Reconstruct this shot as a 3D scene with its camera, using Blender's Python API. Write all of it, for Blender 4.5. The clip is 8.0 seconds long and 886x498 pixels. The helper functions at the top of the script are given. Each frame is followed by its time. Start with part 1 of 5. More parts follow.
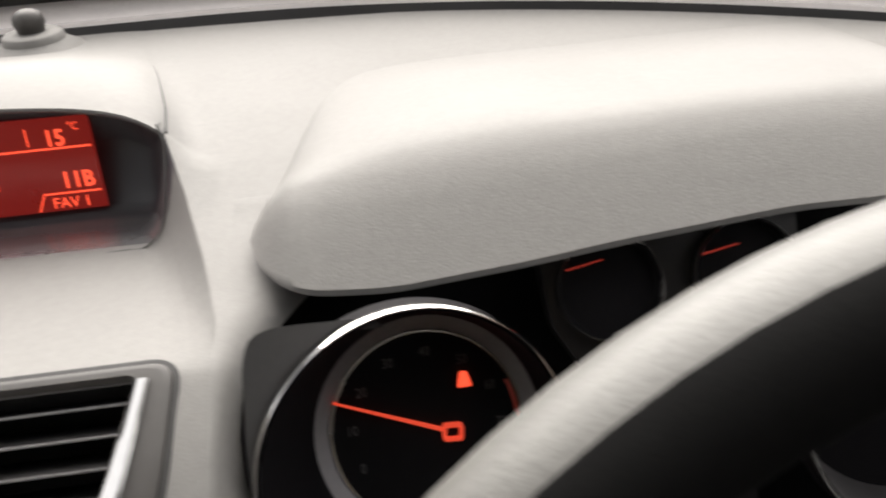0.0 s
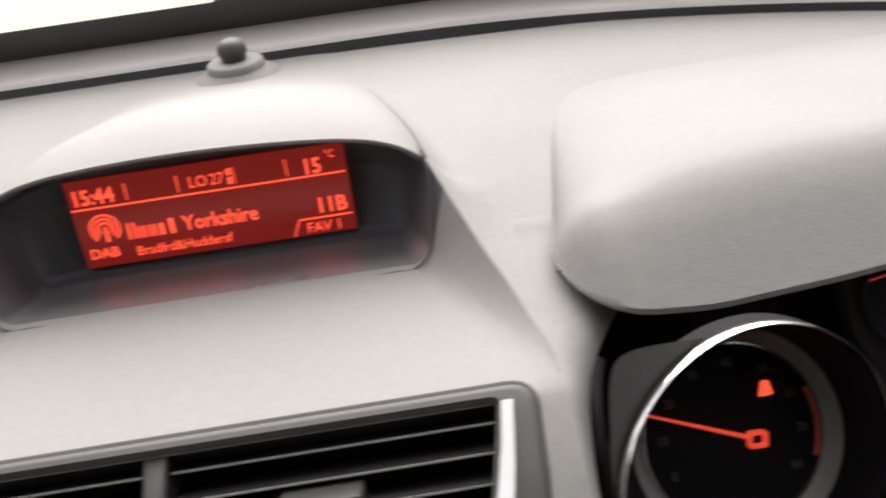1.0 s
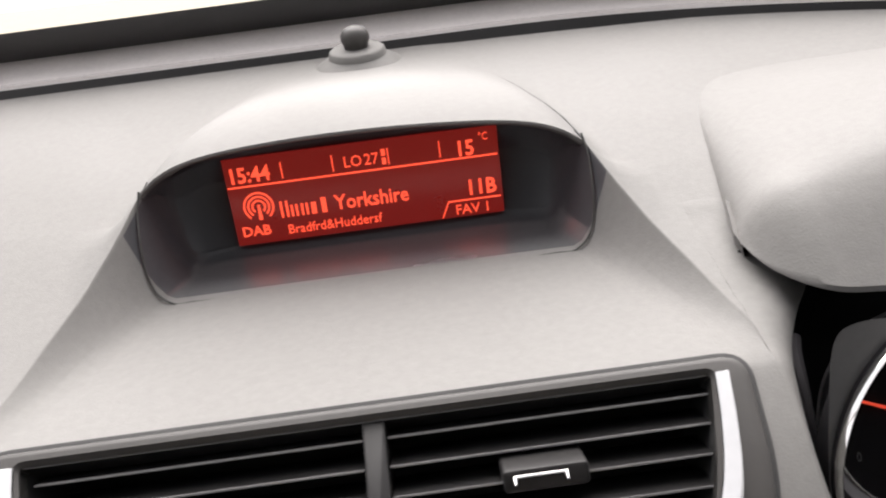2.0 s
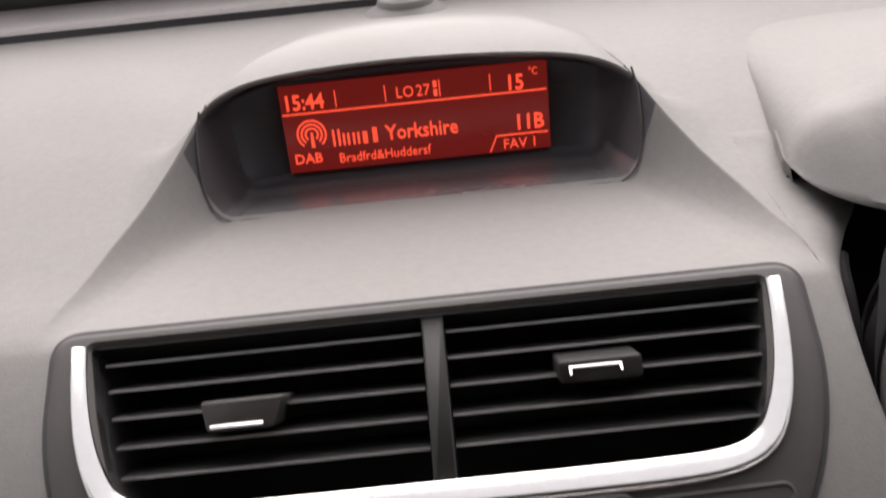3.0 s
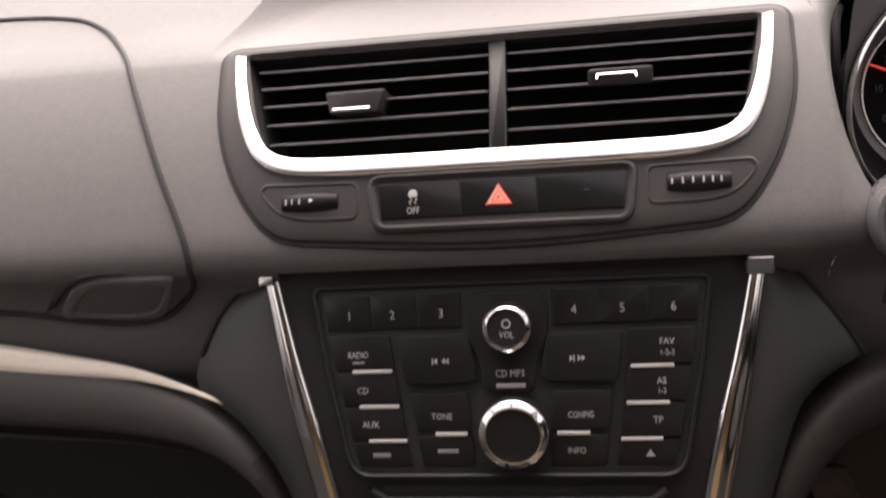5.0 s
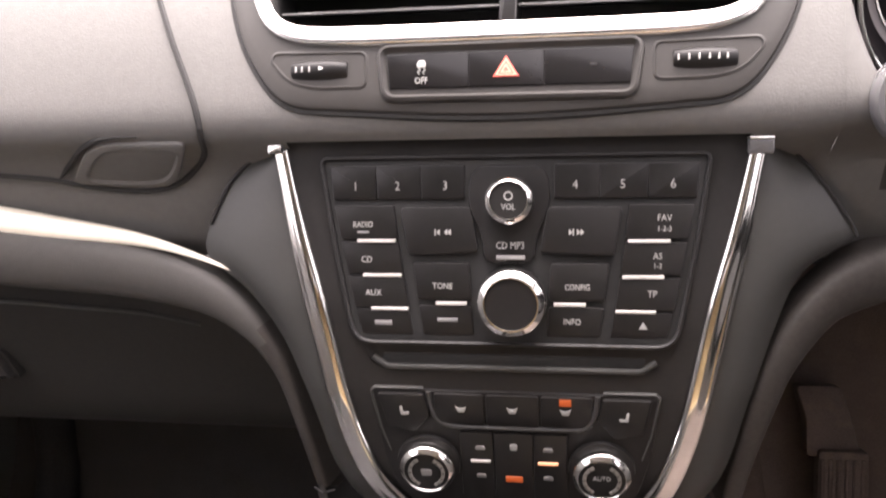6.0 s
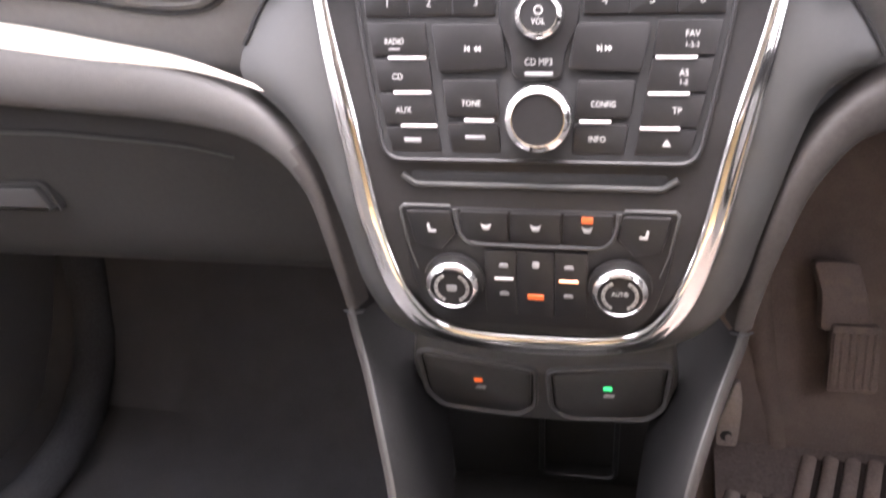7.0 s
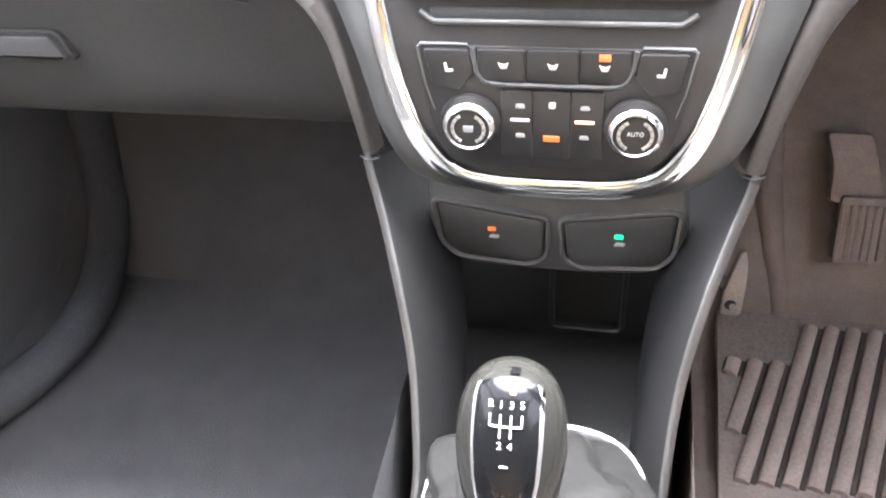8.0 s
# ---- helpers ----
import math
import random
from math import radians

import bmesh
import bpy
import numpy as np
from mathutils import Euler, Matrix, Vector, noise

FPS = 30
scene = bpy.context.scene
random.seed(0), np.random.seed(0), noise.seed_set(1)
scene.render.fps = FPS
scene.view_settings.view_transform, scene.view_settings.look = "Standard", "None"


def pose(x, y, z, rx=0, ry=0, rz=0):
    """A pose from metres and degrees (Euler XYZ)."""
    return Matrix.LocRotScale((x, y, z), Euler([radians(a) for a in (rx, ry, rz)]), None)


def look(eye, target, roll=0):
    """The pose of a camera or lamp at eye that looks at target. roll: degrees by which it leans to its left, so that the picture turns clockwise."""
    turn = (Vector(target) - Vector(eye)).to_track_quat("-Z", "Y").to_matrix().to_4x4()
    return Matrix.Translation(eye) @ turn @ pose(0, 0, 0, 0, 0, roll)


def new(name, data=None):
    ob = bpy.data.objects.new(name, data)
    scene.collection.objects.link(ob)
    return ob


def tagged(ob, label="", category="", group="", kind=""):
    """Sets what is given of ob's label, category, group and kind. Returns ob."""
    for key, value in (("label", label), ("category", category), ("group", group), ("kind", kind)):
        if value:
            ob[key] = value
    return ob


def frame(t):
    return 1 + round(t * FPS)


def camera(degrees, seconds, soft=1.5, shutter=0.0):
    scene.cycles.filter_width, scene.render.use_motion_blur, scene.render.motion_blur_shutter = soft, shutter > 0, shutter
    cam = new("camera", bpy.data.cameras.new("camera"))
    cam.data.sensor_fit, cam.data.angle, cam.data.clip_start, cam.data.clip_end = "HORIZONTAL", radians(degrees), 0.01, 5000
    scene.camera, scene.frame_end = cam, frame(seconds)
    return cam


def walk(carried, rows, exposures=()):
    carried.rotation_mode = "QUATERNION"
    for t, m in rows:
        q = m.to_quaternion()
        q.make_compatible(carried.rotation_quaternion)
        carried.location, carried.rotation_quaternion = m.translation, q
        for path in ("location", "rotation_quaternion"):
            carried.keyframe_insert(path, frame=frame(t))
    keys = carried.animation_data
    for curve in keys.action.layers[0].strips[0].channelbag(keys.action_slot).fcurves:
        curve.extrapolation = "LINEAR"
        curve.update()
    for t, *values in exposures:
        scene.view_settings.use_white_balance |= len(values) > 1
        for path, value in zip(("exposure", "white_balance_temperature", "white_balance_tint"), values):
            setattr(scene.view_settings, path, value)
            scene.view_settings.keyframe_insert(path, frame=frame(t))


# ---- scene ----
cam = camera(55.7, 8.0, soft=2.0, shutter=0.4)
PATH = [
    (0, (0.215, 0.088, 1.18), (0.35, 1.98, 0.548), -5.4),
    (0.2, (0.194, 0.094, 1.188), (0.304, 1.984, 0.543), -5.8),
    (0.3, (0.183, 0.096, 1.191), (0.303, 1.987, 0.552), -6.0),
    (0.5, (0.161, 0.098, 1.198), (0.313, 1.993, 0.577), -5.9),
    (0.7, (0.139, 0.094, 1.204), (0.299, 1.984, 0.570), -6.5),
    (0.8, (0.128, 0.091, 1.206), (0.255, 1.981, 0.564), -7.3),
    (1, (0.107, 0.087, 1.208), (0.152, 1.981, 0.568), -8.3),
    (1.2, (0.088, 0.087, 1.208), (0.072, 1.976, 0.549), -8.8),
    (1.5, (0.064, 0.088, 1.208), (0.066, 1.985, 0.575), -7.8),
    (1.7, (0.049, 0.087, 1.208), (0.070, 1.986, 0.580), -7.6),
    (2.8, (0.006, 0.068, 1.186), (0.012, 1.976, 0.589), -6.5),
    (3, (0.009, 0.063, 1.178), (-0.004, 1.962, 0.551), -6.0),
    (3.2, (0.011, 0.053, 1.174), (-0.019, 1.941, 0.514), -5.9),
    (3.5, (0.014, 0.033, 1.172), (-0.053, 1.908, 0.479), -5.8),
    (3.8, (0.020, 0.015, 1.169), (-0.099, 1.881, 0.457), -5.9),
    (4, (0.024, 0.005, 1.166), (-0.116, 1.865, 0.443), -6.0),
    (4.2, (0.028, -0.005, 1.163), (-0.135, 1.840, 0.411), -6.0),
    (4.5, (0.031, -0.025, 1.157), (-0.177, 1.797, 0.359), -6.4),
    (4.7, (0.032, -0.042, 1.150), (-0.223, 1.766, 0.334), -6.8),
    (5, (0.033, -0.066, 1.139), (-0.274, 1.725, 0.303), -6.7),
    (5.2, (0.034, -0.075, 1.133), (-0.279, 1.700, 0.267), -6.3),
    (6.3, (0.036, -0.101, 1.104), (-0.306, 1.595, 0.1), -4.9),
    (6.5, (0.035, -0.115, 1.094), (-0.319, 1.563, 0.065), -4.9),
    (6.8, (0.036, -0.123, 1.086), (-0.335, 1.507, -0.012), -5.3),
    (7, (0.036, -0.124, 1.083), (-0.34, 1.468, -0.067), -5.4),
    (7.2, (0.035, -0.128, 1.077), (-0.348, 1.418, -0.132), -5.5),
    (7.5, (0.033, -0.136, 1.069), (-0.35, 1.361, -0.201), -5.5),
    (7.6, (0.033, -0.139, 1.067), (-0.347, 1.339, -0.226), -5.6),
    (8, (0.034, -0.148, 1.065), (-0.345, 1.281, -0.282), -6.0),
]
EXPOSURES = [(0, 0.58, 6700, 12), (0.5, 0.38, 6650, 13), (0.75, 0.34, 6600, 14), (1.05, 0.58, 6550, 14), (1.5, 0.58, 6500, 14), (3, 0.2, 6600, 18), (4.0, -0.03, 6800, 21), (4.5, 0.14, 6900, 22), (5.0, 0.7, 6950, 24), (5.2, 0.87, 6900, 24), (6.3, 2.72, 6700, 23), (7, 3.6, 6350, 24), (7.5, 4.35, 6250, 23), (8, 4.6, 5950, 14)]
walk(cam, [(t, look(eye, target, roll)) for t, eye, target, roll in PATH], EXPOSURES)

# ---- world and light: an overcast day outside the car ----
world = bpy.data.worlds.new("overcast_sky")
scene.world = world
world.use_nodes = True
wn, wl = world.node_tree.nodes, world.node_tree.links
sky = wn.new("ShaderNodeTexSky")
sky.sky_type, sky.sun_disc = "NISHITA", False
sky.sun_elevation, sky.sun_rotation = radians(57), radians(2)
sky.dust_density, sky.air_density = 3.0, 1.0
grey = wn.new("ShaderNodeHueSaturation")
grey.inputs["Saturation"].default_value = 0.22
wl.new(sky.outputs[0], grey.inputs["Color"])
thin = wn.new("ShaderNodeVectorMath")
thin.operation = "SCALE"
thin.inputs["Scale"].default_value = 0.15
wl.new(grey.outputs[0], thin.inputs[0])
cloud = wn.new("ShaderNodeMix")  # a nearly even cloud layer over the sky
cloud.data_type = "RGBA"
cloud.inputs[0].default_value = 0.85
cloud.inputs[7].default_value = (1.05, 1.05, 1.065, 1)
wl.new(thin.outputs[0], cloud.inputs[6])
wl.new(cloud.outputs[2], wn["Background"].inputs["Color"])
wn["Background"].inputs["Strength"].default_value = 1.0
sun = new("sun", bpy.data.lights.new("sun", "SUN"))
sun.data.energy, sun.data.angle, sun.data.color = 5.8, radians(75), (1.0, 0.97, 0.92)
sun.matrix_world = look((0, 0, 5), (-0.02, -0.64, 4.0))


# ---- materials ----
def material(name, color, rough=0.5, metal=0.0, vary=0.08, vscale=40.0, bump=0.0, bscale=900.0, bdist=0.0004, coat=0.0,
             emit=None, power=0.0, spec=0.5, stain=0.0, stain_color=(0.3, 0.25, 0.2)):
    """A surface with two scales of tone, a fine relief, and blotches of wear."""
    m = bpy.data.materials.new(name)
    m.use_nodes = True
    n, l = m.node_tree.nodes, m.node_tree.links
    b = n["Principled BSDF"]
    b.inputs["Roughness"].default_value, b.inputs["Metallic"].default_value = rough, metal
    b.inputs["Coat Weight"].default_value = coat
    b.inputs["Specular IOR Level"].default_value = spec
    co = n.new("ShaderNodeTexCoord")
    big, fine = n.new("ShaderNodeTexNoise"), n.new("ShaderNodeTexNoise")
    big.inputs["Scale"].default_value, fine.inputs["Scale"].default_value = vscale * 0.25, vscale * 8
    big.inputs["Detail"].default_value = 4
    for t in (big, fine):
        l.new(co.outputs["Object"], t.inputs["Vector"])
    add = n.new("ShaderNodeMath")
    add.operation = "ADD"
    l.new(big.outputs[0], add.inputs[0]), l.new(fine.outputs[0], add.inputs[1])
    ramp = n.new("ShaderNodeMapRange")
    ramp.inputs["From Min"].default_value, ramp.inputs["From Max"].default_value = 0.7, 1.3
    ramp.inputs["To Min"].default_value, ramp.inputs["To Max"].default_value = 1 - vary, 1 + vary
    l.new(add.outputs[0], ramp.inputs["Value"])
    mul = n.new("ShaderNodeVectorMath")
    mul.operation = "SCALE"
    mul.inputs[0].default_value = color
    l.new(ramp.outputs[0], mul.inputs["Scale"])
    out = mul.outputs[0]
    if stain:
        spots = n.new("ShaderNodeTexNoise")
        spots.inputs["Scale"].default_value, spots.inputs["Detail"].default_value = vscale * 0.6, 6
        l.new(co.outputs["Object"], spots.inputs["Vector"])
        cut = n.new("ShaderNodeMapRange")
        cut.inputs["From Min"].default_value, cut.inputs["From Max"].default_value, cut.inputs["To Max"].default_value = 0.5, 0.75, stain
        l.new(spots.outputs[0], cut.inputs["Value"])
        mix = n.new("ShaderNodeMix")
        mix.data_type = "RGBA"
        mix.inputs[7].default_value = (*stain_color, 1)
        l.new(cut.outputs[0], mix.inputs[0]), l.new(out, mix.inputs[6])
        out = mix.outputs[2]
    l.new(out, b.inputs["Base Color"])
    rr = n.new("ShaderNodeMapRange")
    rr.inputs["From Min"].default_value, rr.inputs["From Max"].default_value = 0.3, 0.7
    rr.inputs["To Min"].default_value, rr.inputs["To Max"].default_value = max(0.02, rough * 0.88), min(1, rough * 1.12)
    l.new(big.outputs[0], rr.inputs["Value"]), l.new(rr.outputs[0], b.inputs["Roughness"])
    if bump:
        grain = n.new("ShaderNodeTexNoise")
        grain.inputs["Scale"].default_value, grain.inputs["Detail"].default_value = bscale, 3
        l.new(co.outputs["Object"], grain.inputs["Vector"])
        bp = n.new("ShaderNodeBump")
        bp.inputs["Strength"].default_value, bp.inputs["Distance"].default_value = bump, bdist
        l.new(grain.outputs[0], bp.inputs["Height"]), l.new(bp.outputs[0], b.inputs["Normal"])
    if emit:
        b.inputs["Emission Color"].default_value = (*emit, 1)
        b.inputs["Emission Strength"].default_value = power
    return m


DASH = material("grained_grey_dash_plastic", (0.133, 0.1305, 0.1255), 0.7, vary=0.06, vscale=30, bump=0.4, bscale=1000, spec=0.25)
SATIN = material("satin_dark_grey_panel", (0.036, 0.034, 0.032), 0.45, vary=0.06, bump=0.1, bscale=1500, spec=0.35)
WINGM = material("metallic_grey_paint", (0.047, 0.0474, 0.045), 0.45, metal=0.2, vary=0.05, bump=0.08, bscale=2500)
FASCIA = material("charcoal_fascia_plastic", (0.017, 0.0163, 0.0163), 0.42, vary=0.1, bump=0.08, bscale=2500, spec=0.25)
KEYM = material("matt_black_key_plastic", (0.0105, 0.010, 0.010), 0.4, vary=0.12, bump=0.1, bscale=3000, spec=0.28)
BUTTONM = material("smooth_black_button", (0.008, 0.0075, 0.0078), 0.24, vary=0.1, spec=0.3)
BLACK = material("black_moulded_plastic", (0.012, 0.012, 0.0125), 0.5, vary=0.15, bump=0.1, bscale=1200)
GLOSS = material("piano_black", (0.006, 0.006, 0.007), 0.12, vary=0.1, coat=0.4)
BADGE = material("gloss_black_badge", (0.003, 0.003, 0.0033), 0.1, vary=0.1, spec=0.09)
DIALM = material("unlit_dial_black", (0.008, 0.0075, 0.0085), 0.8, vary=0.1, spec=0.1)
DEEP = material("deep_black_cavity", (0.012, 0.012, 0.012), 0.8, vary=0.2)
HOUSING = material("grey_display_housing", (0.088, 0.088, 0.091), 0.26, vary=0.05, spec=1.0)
RECESS = material("shade_toned_recess", (0.044, 0.045, 0.049), 0.5, vary=0.08, spec=0.35)
LENS = material("tinted_display_lens", (0.03, 0.031, 0.035), 0.42, vary=0.05, spec=0.4)
CHROME = material("bright_chrome", (0.86, 0.85, 0.83), 0.09, 1.0, vary=0.03, bump=0.03, bscale=90)
TRIMC = material("polished_trim", (0.74, 0.735, 0.72), 0.12, 1.0, vary=0.03)
SATCHROME = material("satin_chrome", (0.72, 0.71, 0.69), 0.28, 1.0, vary=0.04)
SPEAR = material("brushed_silver_trim", (0.82, 0.76, 0.64), 0.35, 0.35, vary=0.05, bump=0.05, bscale=400)
MARK = material("white_print", (0.34, 0.34, 0.33), 0.5, vary=0.1)
DIMMARK = material("grey_print", (0.2, 0.2, 0.2), 0.5, vary=0.1)
BARM = material("pale_silver_bar", (0.58, 0.57, 0.55), 0.35, 0.3, vary=0.05)
REDGLOW = material("red_lcd_segments", (0.5, 0.05, 0.03), 0.5, emit=(1.0, 0.085, 0.035), power=0.95)
REDBACK = material("red_lcd_backlight", (0.04, 0.004, 0.004), 0.3, vary=0.25, vscale=90, emit=(1.0, 0.05, 0.035), power=0.1)
REDNEEDLE = material("lit_red_needle", (0.6, 0.05, 0.03), 0.5, emit=(1.0, 0.09, 0.04), power=0.42)
REDDIM = material("dim_red_needle", (0.4, 0.04, 0.03), 0.5, emit=(1.0, 0.08, 0.04), power=0.16)
ORANGE = material("orange_led", (0.2, 0.05, 0.015), 0.5, emit=(1.0, 0.15, 0.015), power=0.07)
GREEN = material("green_led", (0.02, 0.18, 0.07), 0.5, emit=(0.015, 0.75, 0.17), power=0.2)
HAZRED = material("translucent_red_print", (0.75, 0.12, 0.09), 0.45, vary=0.08)
CARPET = material("charcoal_carpet", (0.07, 0.07, 0.072), 0.95, vary=0.14, vscale=90, bump=0.8, bscale=700, bdist=0.002, spec=0.1, stain=0.12, stain_color=(0.085, 0.072, 0.06))
DUSTY = material("dusty_brown_carpet", (0.16, 0.131, 0.117), 0.95, vary=0.16, vscale=60, bump=0.8, bscale=700, bdist=0.002, spec=0.1, stain=0.4, stain_color=(0.23, 0.19, 0.165))
RUBBER = material("worn_rubber_mat", (0.26, 0.213, 0.193), 0.75, vary=0.2, vscale=30, bump=0.5, bscale=400, bdist=0.001, spec=0.25, stain=0.6, stain_color=(0.33, 0.275, 0.25))
LEATHER = material("black_gaiter_leather", (0.0095, 0.0093, 0.0088), 0.4, vary=0.3, bump=0.3, bscale=300, bdist=0.0005, spec=0.09)
RIMM = material("grey_wheel_leather", (0.07, 0.0685, 0.063), 0.42, vary=0.1, bump=0.3, bscale=600)
SEALM = material("dull_black_rubber", (0.05, 0.052, 0.056), 0.9, vary=0.2, bump=0.3, bscale=500, spec=0.15)
STEEL = material("dull_zinc_steel", (0.3, 0.265, 0.25), 0.6, 0.3, vary=0.2, stain=0.4)
PEDALM = material("dusty_pedal_rubber", (0.14, 0.112, 0.1), 0.7, vary=0.25, vscale=60, bump=0.4, bscale=500, stain=0.6, stain_color=(0.27, 0.2, 0.14))
KNOBM = material("satin_grey_knob", (0.009, 0.0088, 0.0078), 0.13, 0.0, spec=0.13, vary=0.05)
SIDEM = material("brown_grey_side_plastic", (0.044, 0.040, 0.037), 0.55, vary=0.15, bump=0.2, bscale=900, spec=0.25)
CLOTH = material("light_grey_headliner", (0.4, 0.39, 0.375), 0.95, vary=0.08, bump=0.4, bscale=700)
DOORM = material("grey_door_trim", (0.1, 0.1, 0.1), 0.6, vary=0.1, bump=0.3, bscale=600)
OUTSIDE = material("pale_concrete_ground", (0.33, 0.295, 0.225), 0.9, vary=0.2, vscale=2, bump=0.3, bscale=60)
GLASS = bpy.data.materials.new("window_glass")
GLASS.use_nodes = True
gb = GLASS.node_tree.nodes["Principled BSDF"]
gb.inputs["Transmission Weight"].default_value, gb.inputs["Roughness"].default_value, gb.inputs["IOR"].default_value = 1.0, 0.0, 1.01


# ---- building helpers ----
def link(name, bm, mats, parent=None, label="", smooth=True):
    me = bpy.data.meshes.new(name)
    bmesh.ops.recalc_face_normals(bm, faces=bm.faces)
    bm.to_mesh(me)
    bm.free()
    for m in (mats if isinstance(mats, (list, tuple)) else [mats]):
        me.materials.append(m)
    if smooth:
        me.shade_smooth()
        me.set_sharp_from_angle(angle=radians(38))
    ob = new(name, me)
    if parent:
        ob.parent = parent
    return tagged(ob, label=label)


def part(name, bm, mat, parent, label="", smooth=True):
    return link(name, bm, mat, parent, label, smooth)


def thing(name, label, category, place=(0, 0, 0), group="", kind=""):
    """An empty at a thing's base; its parts keep world places."""
    ob = new(name)
    ob.empty_display_size = 0.02
    return tagged(ob, label, category, group, kind)


def lerp(a, b, t):
    return a + (b - a) * t


def smooth01(t):
    t = min(1.0, max(0.0, t))
    return t * t * (3 - 2 * t)


def rounded(pts, r, seg=5):
    """A polygon with its corners rounded (r: one radius, or one for each corner)."""
    out, n = [], len(pts)
    for i in range(n):
        p, a, b = Vector(pts[i]), Vector(pts[i - 1]), Vector(pts[(i + 1) % n])
        ri = r[i] if isinstance(r, (list, tuple)) else r
        da, db = (a - p), (b - p)
        k = min(ri, da.length * 0.48, db.length * 0.48)
        s, e = p + da.normalized() * k, p + db.normalized() * k
        for j in range(seg + 1):
            t = j / seg
            out.append(tuple((1 - t) ** 2 * s + 2 * t * (1 - t) * p + t * t * e))
    return out


def shrink(pts, d):
    """The polygon moved inwards by d."""
    n = len(pts)
    area = sum(pts[i - 1][0] * pts[i][1] - pts[i][0] * pts[i - 1][1] for i in range(n))
    sign = 1 if area > 0 else -1
    out = []
    for i in range(n):
        a, p, b = Vector(pts[i - 1]), Vector(pts[i]), Vector(pts[(i + 1) % n])
        t = (b - a)
        if t.length < 1e-9:
            out.append(tuple(p))
            continue
        t.normalize()
        out.append((p.x - sign * t.y * d, p.y + sign * t.x * d))
    return out


def slab(outline, m, low, high, bevel=0.0006, bm=None, hole=None, steps=1):
    """A raised plate of that outline on the plane of the pose m, from low to high along its normal, with a soft edge."""
    bm = bm or bmesh.new()
    rings = [[bm.verts.new(m @ Vector((x, y, low))) for x, y in outline],
             [bm.verts.new(m @ Vector((x, y, high - bevel))) for x, y in outline],
             [bm.verts.new(m @ Vector((x, y, high - bevel * 0.3))) for x, y in shrink(outline, bevel * 0.3)],
             [bm.verts.new(m @ Vector((x, y, high))) for x, y in shrink(outline, bevel)]]
    n = len(outline)
    if hole:
        k = bevel
        a_, b_ = shrink(outline, bevel), shrink(hole, -bevel)
        for i in range(1, steps):
            rings.append([bm.verts.new(m @ Vector((lerp(p[0], q[0], i / steps), lerp(p[1], q[1], i / steps), high))) for p, q in zip(a_, b_)])
        rings += [[bm.verts.new(m @ Vector((x, y, high))) for x, y in shrink(hole, -k)],
                  [bm.verts.new(m @ Vector((x, y, high - k))) for x, y in hole],
                  [bm.verts.new(m @ Vector((x, y, low))) for x, y in hole]]
    for a, b in zip(rings, rings[1:]):
        for i in range(n):
            bm.faces.new((a[i - 1], a[i], b[i], b[i - 1]))
    if not hole:
        bm.faces.new(rings[-1])
    return bm


def disc_ring(m, radii, bm=None, seg=40, cap=True):
    """A turned shape: (radius, height) from outside to inside, round the pose's z axis."""
    bm = bm or bmesh.new()
    rings = []
    for r, h in radii:
        rings.append([bm.verts.new(m @ Vector((r * math.cos(2 * math.pi * i / seg), r * math.sin(2 * math.pi * i / seg), h))) for i in range(seg)])
    for a, b in zip(rings, rings[1:]):
        for i in range(seg):
            bm.faces.new((a[i - 1], a[i], b[i], b[i - 1]))
    if cap:
        bm.faces.new(rings[-1])
    return bm


def sheet(rows, bm=None, close=False, material_of=None, skip=None):
    """A surface through rows of points."""
    bm = bm or bmesh.new()
    vs = [[bm.verts.new(p) for p in row] for row in rows]
    for i in range(len(vs) - 1):
        n = len(vs[i])
        for j in range(n if close else n - 1):
            k = (j + 1) % n
            if skip and skip(i, j):
                continue
            f = bm.faces.new((vs[i][j], vs[i][k], vs[i + 1][k], vs[i + 1][j]))
            if material_of:
                f.material_index = material_of(i, j)
    return bm


def sweep(points, normals, widths, height, bm=None, seg=8, sink=0.001, flat=0.7, shape=None):
    """A half-round bar along points, lying on a surface with those normals."""
    rows = []
    n = len(points)
    for i in range(n):
        p, nn = Vector(points[i]), Vector(normals[i]).normalized()
        t = (Vector(points[min(n - 1, i + 1)]) - Vector(points[max(0, i - 1)])).normalized()
        s = t.cross(nn).normalized()
        w = widths[i] if isinstance(widths, (list, tuple)) else widths
        h = height[i] if isinstance(height, (list, tuple)) else height
        row = [p - s * w / 2 - nn * sink]
        for u, v in shape or ():
            row.append(p + s * (w / 2) * u + nn * h * v)
        for j in range(seg + 1 if not shape else 0):
            a = math.pi * j / seg
            row.append(p - s * (w / 2) * math.cos(a) + nn * h * math.sin(a) ** flat)
        row.append(p + s * w / 2 - nn * sink)
        rows.append(row)
    bm = sheet(rows, bm)
    for end in (0, -1):
        c = [bm.verts.new(q) for q in rows[end]]
        bm.faces.new(c)
    bmesh.ops.remove_doubles(bm, verts=bm.verts, dist=1e-6)
    return bm


